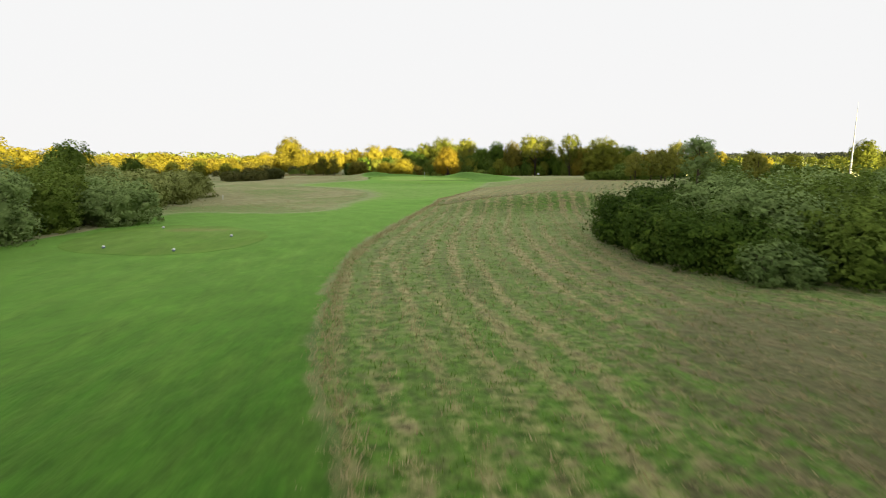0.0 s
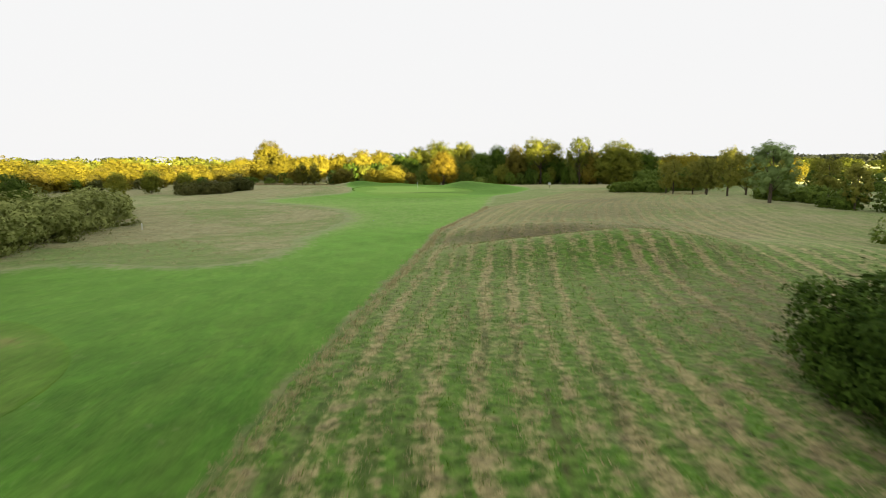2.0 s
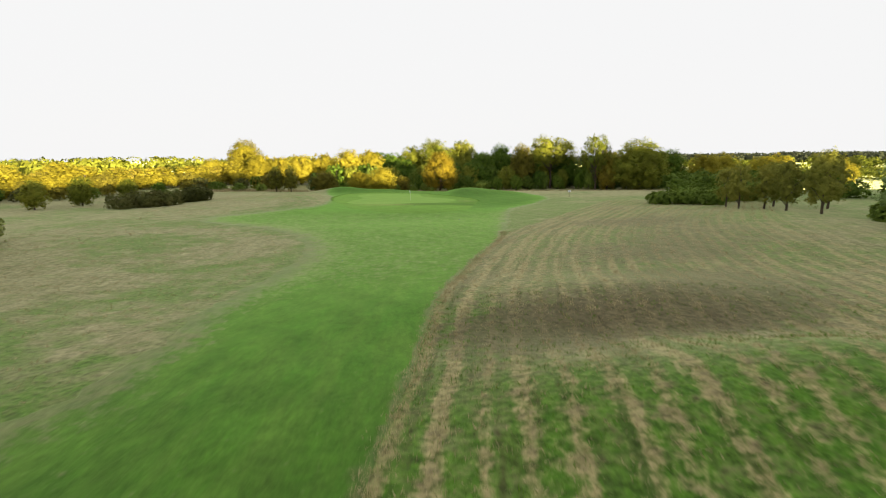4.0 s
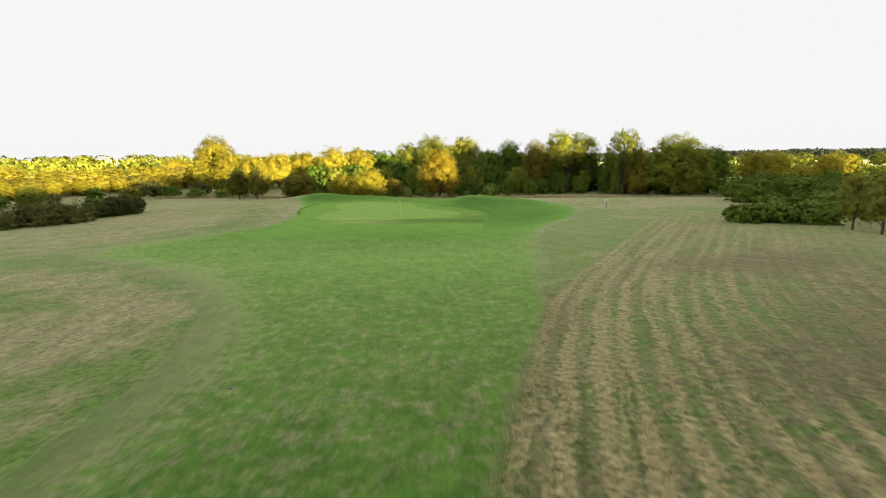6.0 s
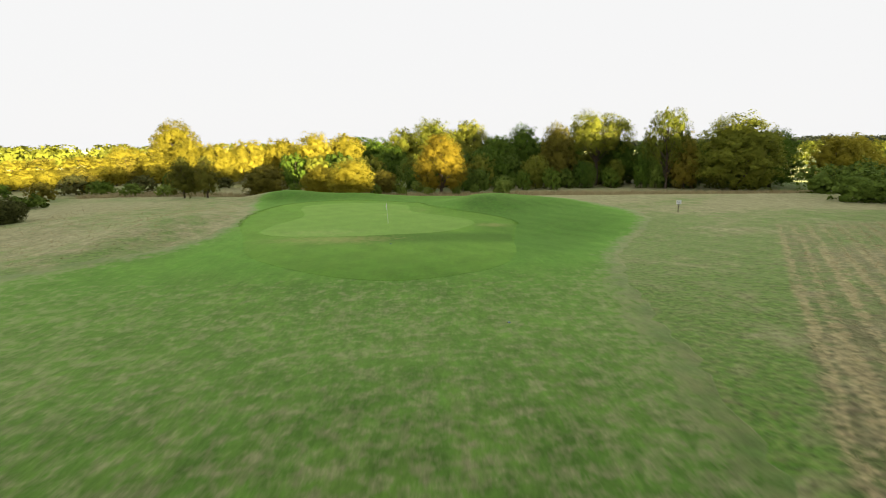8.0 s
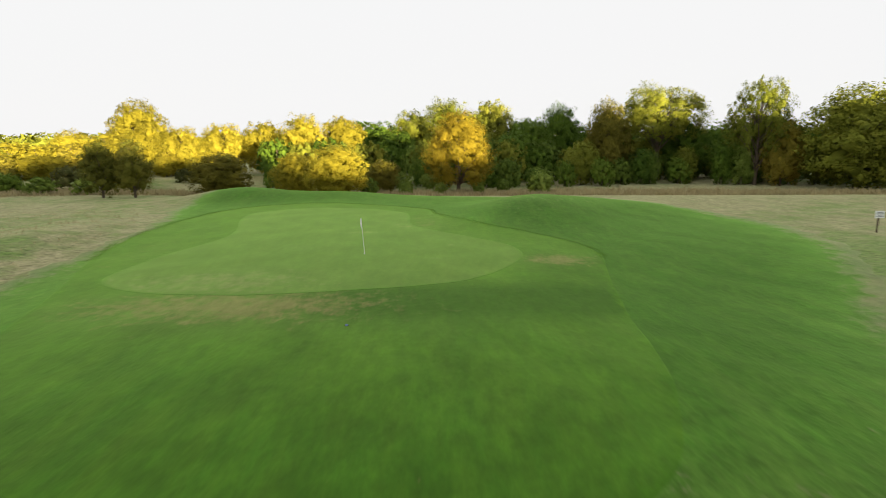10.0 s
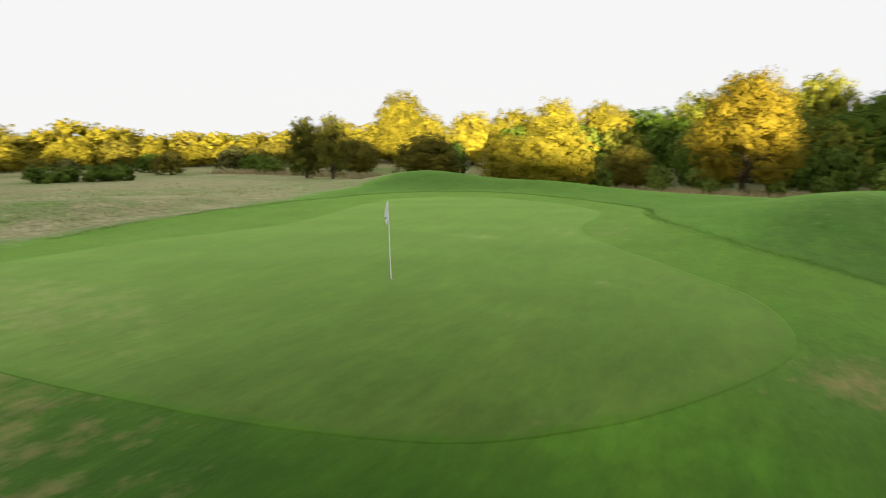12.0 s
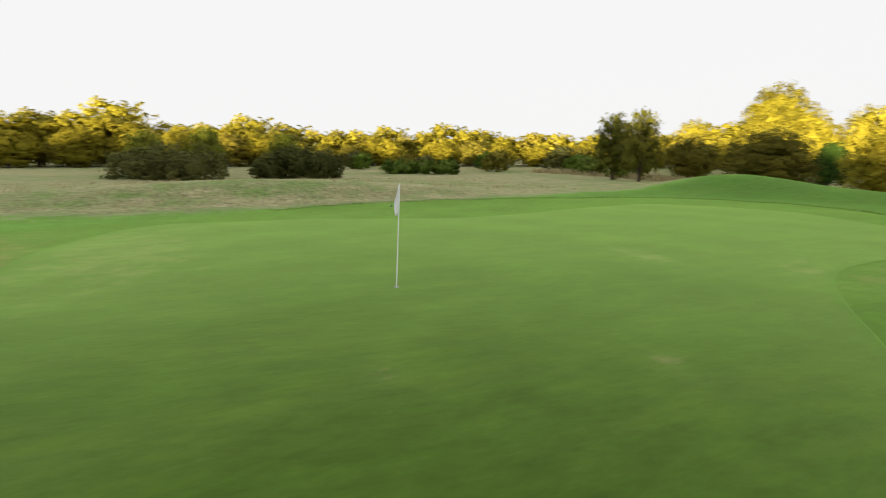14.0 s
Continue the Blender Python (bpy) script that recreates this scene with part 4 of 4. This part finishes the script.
# undergrowth along the wood
UNDER = "undergrowth at the wood's edge"
for k in range(32):
    x = -28 + k * 3.1 + rng.normal() * 0.8
    y = 215.5 + 0.0015 * (x - 20) ** 2 - 6.5 * float(soft_step(x, 36, 64)) + rng.random() * 4
    hgt = (2.4 + 4.4 * rng.random() ** 1.3) * (1.15 if x > 12 else 0.8) + (1.3 if 18 < x < 64 else 0)
    stand([(x, y + 0.5 * hgt - 1.5, hgt, (0.75 + 0.3 * rng.random()) * (1.3 if hgt < 3.5 else 0.85))], ("low", "broad")[hgt > 5.0], (M_DARK, M_SHRUB, M_BRAMBLE, M_SHRUB, M_DARK, M_OAK)[k % 6], "shrub", "leafy green shrub at the foot of the wood", "bush", UNDER)
for k in range(26):
    x = -32 + k * 4.1 + rng.normal()
    stand([(x, 225 + 0.003 * (x - 20) ** 2 + rng.random() * 6, 6.0 + 2.4 * rng.random(), 0.75)], "low", (M_DARK, M_SHRUB, M_OAK)[k % 3], "shrub", "tall dark shrub inside the wood", "bush", UNDER)
stand([(-9, 203, 2.6, 0.8), (-4.0, 206, 2.2, 0.8), (15.5, 207, 3.2, 1.0), (10.5, 209, 2.0, 0.9), (1.0, 206.5, 1.8, 0.9), (6.6, 207.5, 2.0, 0.8), (-46, 199, 2.2, 1.2), (-52, 199, 2.4, 1.3), (-60, 203, 2.6, 1.3)], "low", M_SHRUB, "shrub",
      "low green shrub in the tall dry grass", "bush", UNDER)
for k in range(16):
    a = k / 15
    stand([(-46 - 44 * a + rng.normal() * 2, 222 - 60 * a + rng.normal() * 2, 2.2 + 1.6 * rng.random(), 1.1)], "low", (M_GORSE, M_RUST, M_DARK)[k % 3], "shrub",
          "low shrub before the western wood", "bush", "shrubs before the western wood")

# ---- unseen woods added behind the start, their heights set to shade the course ----
across = Vector((SUN_WAY.y, -SUN_WAY.x, 0))
for k in range(45):
    for row in range(3):
        a = -150 + k * 8.3 + 2.8 * row
        p = SUN_WAY * (-70 - 8 * row + 2 * rng.normal()) + across * a
        hgt = 15.9 + 0.6 * rng.random() + 1.0 * float(1 - soft_step(a, 4, 14)) + 1.3 * math.exp(-(((a - 40) / 37) ** 6)) - 0.7 * math.exp(-(((a - 101) / 10) ** 4)) + 3.4 * math.exp(-(((a - 81) / 14) ** 4)) + 1.2 * math.exp(-(((a - 118) / 7) ** 2))
        hgt += 5.8 * float(soft_step(a, 126, 138)) + 1.6 * math.exp(-(((a - 147) / 9) ** 4)) - 20 * float(soft_step(a, 190, 200)) - (0, 0.8, 2.5)[row] - 0.4
        if hgt > 8:
            stand([(p.x, p.y, hgt, 1.35)], "tall", M_DARK, "forest_tree", "tall dark forest tree on the eastern side", "tree", "trees of the eastern forest")


# ---- distance ----
def far_wood(name, places, spray, per, mat, label, height, width):
    pts, outs = [], []
    for x, y in places:
        hgt = height * (0.7 + 0.6 * rng.random())
        w = width * (0.8 + 0.5 * rng.random())
        d = unit(rng.normal(size=(per, 3)))
        r = 0.85 + 0.25 * rng.random((per, 1))
        g = rise(x, y)
        pts.append(np.array([x, y, g + hgt * 0.5]) + d * r * np.array([w, w, hgt * 0.5]))
        outs.append(d)
    p, d = np.concatenate(pts), np.concatenate(outs)
    me = loose(name, leaves(p, d, 1.2 * spray * (0.6 + 0.8 * rng.random(len(p))), rng, 0.35), d + 0.3 * rng.normal(size=d.shape) + np.array([0, 0, 0.25]))
    tagged(link_mesh(name, me, mat), label, "woodland", kind="stuff")


def ring(lo, hi, near, far, n):
    """Places in a ring round the course, bearings in degrees from north, clockwise."""
    b, r = np.radians(lo + (hi - lo) * rng.random(n)), near + (far - near) * rng.random(n)
    return np.c_[20 + r * np.sin(b), 120 + r * np.cos(b)]


# the ridge's haze is only in its leaf colour
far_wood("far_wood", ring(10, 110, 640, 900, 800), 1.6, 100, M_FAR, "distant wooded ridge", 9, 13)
far_wood("far_wood", ring(-160, 10, 300, 480, 420), 1.1, 150, M_OAK, "distant woodland beyond the western wood", 8.5, 8)
far_wood("far_hedges", ring(28, 75, 210, 330, 70), 0.6, 200, M_OAK, "sunlit hedges and vines in far fields", 3.4, 6)
far_wood("far_hedges", ring(25, 80, 330, 560, 120), 1.1, 110, M_OAK, "scattered far trees and hedges in fields", 7, 6)

# the mast
mast = empty("mast", (130.5, 172, rise(130.5, 172)), "tall slim tapering pale metal mast", "mast")
bm = bmesh.new()
for k in range(6):
    tube(bm, (0, 0, 22 * k / 6), (0, 0, 22 * (k + 1) / 6), 0.30 - 0.04 * k, 0.30 - 0.04 * (k + 1), 12)
shaft = part("shaft", bm, M_MAST, mast)
bm = bmesh.new()
tube(bm, (0, 0, -0.3), (0, 0, 0.25), 0.5, 0.46, 12)
part("foot_flange", bm, M_MAST, mast)
bm = bmesh.new()
tube(bm, (0, 0, 22), (0, 0, 22.5), 0.05, 0.03, 8)
part("tip", bm, M_MAST, shaft)


# ---- the flag ----
FOOT = Vector((-3.52, 158.18, rise(-3.52, 158.18) + 0.028))
LEAN = Vector((-0.14, 0.135, 2.12))
flag = empty("golf_flag", FOOT, "white golf flag hanging limp on a thin leaning flagstick", "flag")
bm = bmesh.new()
tube(bm, (0, 0, -0.1), LEAN, 0.014, 0.011, 10)
part("flagstick", bm, M_WHITE, flag, "thin white flagstick")
bm = bmesh.new()
rows = []
for k in range(13):
    f = k / 12
    base = LEAN * (0.985 - 0.27 * f)
    out = 0.012 + 0.095 * math.sin(math.pi * min(1, 0.12 + 0.62 * f)) * (1 if f < 0.75 else 1 - 1.6 * (f - 0.75))
    row = []
    for q in range(7):
        w = q / 6
        fold = 0.035 * math.sin(w * 9 + f * 2) * w
        row.append(bm.verts.new(base + Vector((-0.72 * out * w - fold * 0.5, -0.55 * out * w + fold, -0.05 * w * w - 0.02 * math.sin(f * 7) * w))))
    rows.append(row)
for a, b in zip(rows, rows[1:]):
    for q in range(6):
        bm.faces.new((a[q], a[q + 1], b[q + 1], b[q]))
cloth = part("cloth", bm, M_CLOTH, flag, "limp white flag cloth with a small dark print")
cloth.data.polygons.foreach_set("use_smooth", [True] * len(cloth.data.polygons))
thick = cloth.modifiers.new("thick", "SOLIDIFY")
thick.thickness = 0.004
bm = bmesh.new()
box(bm, -0.10, -0.055, -0.075, -0.060, 1.66, 1.69)
part("print", bm, M_GREY, cloth, "small dark printed bar")
bm = bmesh.new()
ring_out = [bm.verts.new((0.062 * math.cos(k * math.pi / 12), 0.062 * math.sin(k * math.pi / 12), 0.006)) for k in range(24)]
ring_in = [bm.verts.new((0.052 * math.cos(k * math.pi / 12), 0.052 * math.sin(k * math.pi / 12), 0.006)) for k in range(24)]
for k in range(24):
    bm.faces.new((ring_out[k], ring_out[(k + 1) % 24], ring_in[(k + 1) % 24], ring_in[k]))
part("cup_rim", bm, M_WHITE, flag, "white rim of the hole")
# no real hollow: a flat dark disc paints the shade inside the hole
bm = bmesh.new()
bmesh.ops.create_circle(bm, cap_ends=True, radius=0.052, segments=24, matrix=Matrix.Translation((0, 0, 0.005)))
part("cup", bm, M_EARTH, flag, "flat dark disc for the hole's shaded depth")

# ---- sign, stakes, tee markers, valve covers ----
SX, SY = 30.1, 162.6
sign = empty("sign", (SX, SY, rise(SX, SY)), "small white sign board on a dark wooden post", "sign")
bm = bmesh.new()
box(bm, -0.04, 0.04, -0.04, 0.04, -0.3, 1.25, 0.008)
part("post", bm, M_WOOD, sign)
bm = bmesh.new()
box(bm, -0.30, 0.30, -0.075, -0.045, 0.98, 1.46, 0.010)
board = part("board", bm, M_WHITE, sign)
for k, (w, zz) in enumerate(((0.20, 1.36), (0.24, 1.27), (0.16, 1.18), (0.22, 1.10))):
    bm = bmesh.new()
    box(bm, -w, w, -0.082, -0.076, zz - 0.016, zz + 0.016)
    part("text_bar", bm, M_GREY, board, "grey line of writing")


def stake(x, y, height):
    ob = empty("stake", (x, y, rise(x, y)), "short white boundary stake in the rough", "stake", "boundary stakes")
    bm = bmesh.new()
    box(bm, -0.045, 0.045, -0.045, 0.045, -0.25, height, 0.010)
    part("shaft", bm, M_WHITE, ob)
    bm = bmesh.new()
    tube(bm, (0, 0, height), (0, 0, height + 0.06), 0.055, 0.006, 4)
    part("point", bm, M_WHITE, ob)


stake(-34.2, 88.1, 0.75)

MARKS = "tee markers"


def tee_marker(x, y):
    """A low round marker: white cap on a blue base, on a spike."""
    ob = empty("tee_marker", (x, y, rise(x, y) + 0.024), "white and blue ball-shaped tee marker", "tee marker", MARKS)
    bm = bmesh.new()
    bmesh.ops.create_uvsphere(bm, u_segments=16, v_segments=9, radius=0.095, matrix=Matrix.Translation((0, 0, 0.10)) @ Matrix.Diagonal((1, 1, 0.92, 1)))
    part("ball", bm, M_WHITE, ob)
    bm = bmesh.new()
    tube(bm, (0, 0, -0.06), (0, 0, 0.065), 0.075, 0.102, 16)
    part("base", bm, M_BLUE, ob, "blue base")


for x, y in ((-21.55, 36.1), (-16.4, 34.95), (-23.1, 47.0), (-15.1, 41.2)):
    tee_marker(x, y)


def cover(x, y, lift):
    ob = empty("valve_cover", (x, y, rise(x, y) + lift), "small blue irrigation cover set in the turf", "cover", "irrigation covers")
    bm = bmesh.new()
    bmesh.ops.create_cone(bm, cap_ends=True, radius1=0.07, radius2=0.06, depth=0.03, segments=20, matrix=Matrix.Translation((0, 0, 0.01)))
    part("lid", bm, M_BLUE, ob)
    bm = bmesh.new()
    bmesh.ops.create_cone(bm, cap_ends=True, radius1=0.085, radius2=0.08, depth=0.024, segments=20)
    part("rim", bm, M_EARTH, ob, "dark rim")


for x, y, lift in ((-7.8, 96.0, 0.012), (-2.5, 145.9, 0.02), (4.5, 125.7, 0.012)):
    cover(x, y, lift)


# ---- grass ----
def tufts(name, xy, height, blades, mat, label, wide=0.10, lift=0.0, lean=0.9):
    """Tufts of grass blades on the ground, as one object."""
    n = len(xy)
    base = np.repeat(np.c_[xy, land(xy[:, 0], xy[:, 1]) + lift], blades, 0)
    hgt = np.repeat(height * (0.5 + 0.9 * rng.random(n)), blades) * (0.6 + 0.6 * rng.random(n * blades))
    ang = rng.random(n * blades) * 2 * math.pi
    side = np.c_[np.cos(ang), np.sin(ang), 0 * ang]
    way = unit(np.c_[lean * rng.normal(size=(n * blades, 2)), np.ones(n * blades)])
    base[:, :2] += rng.normal(size=(n * blades, 2)) * wide
    w = (0.06 + 0.05 * rng.random(n * blades))[:, None] * hgt[:, None] * 1.2
    tip = base + way * hgt[:, None]
    low = base - np.array([0, 0, 0.03])
    v = np.stack([low - side * w, low + side * w, tip], 1)
    return tagged(link_mesh(name, loose(name, v), mat), label, "grass", kind="stuff")


def in_rough(n, x0, x1, y0, y1, rows=True, keep=0.0):
    """Scattered places in the raked rough, thicker on the straw rows."""
    y = y0 + (y1 - y0) * rng.random(n)
    u = x0 + (x1 - x0) * rng.random(n)
    if rows:
        k = np.round(u / 1.42) * 1.42 + 0.355
        u = np.where(rng.random(n) < 0.7, k + 0.22 * rng.normal(size=n), u)
    xy = np.c_[u + np.interp(y, ROW_Y, ROW_X), y]
    return xy[(outside(FAIRWAY, xy[:, 0], xy[:, 1]) > keep)]


tufts("dry_grass", in_rough(15000, 0, 24, 4, 78), 0.15, 4, M_STRAW, "dry straw tufts lying in raked rows")
y = 3 + 107 * rng.random(3600)
tufts("dry_grass", np.c_[np.interp(y, EDGE_Y, EDGE_X) + 0.25 + 0.28 * rng.normal(size=3600), y], 0.16, 4, M_STRAW, "straw tufts along the edge of the fairway")
tufts("dry_grass", in_rough(12000, 0, 32, 76, 152), 0.16, 4, M_STRAW, "dry straw tufts lying in raked rows")
tufts("green_grass", in_rough(9000, 0, 24, 4, 80, rows=False), 0.15, 4, M_BLADE, "green grass tufts between the straw rows")
xy = np.c_[-48 + 36 * rng.random(9000), 62 + 118 * rng.random(9000)]
xy = xy[outside(FAIRWAY, xy[:, 0], xy[:, 1]) > 1.0]
tufts("dry_grass", xy, 0.18, 4, M_STRAW, "pale dry grass of the western rough")
x = -60 + 132 * rng.random(12000)
xy = np.c_[x, 201 + 10 * rng.random(12000) - 9 * soft_step(x, 14, 66) - 6 * soft_step(-x, 25, 60)]
xy = xy[outside(FAIRWAY, xy[:, 0], xy[:, 1]) > 1.0]
tufts("tall_dry_grass", xy[::2], 0.6, 5, M_STRAW, "tall dry grass along the foot of the wood", 0.25, 0.0, 0.3)
lip = np.repeat(APRON[APRON[:, 1] > 157], 34, 0) * 1.0
mid = np.array([-5.5, 160.0])
lip = lip + unit(lip - mid) * (0.04 + 0.10 * rng.random((len(lip), 1))) + rng.normal(size=lip.shape) * np.array([0.16, 0.16])
tufts("apron_edge_grass", lip, 0.06, 3, M_BLADE, "longer grass standing along the mown apron's edge", 0.05, 0.03)
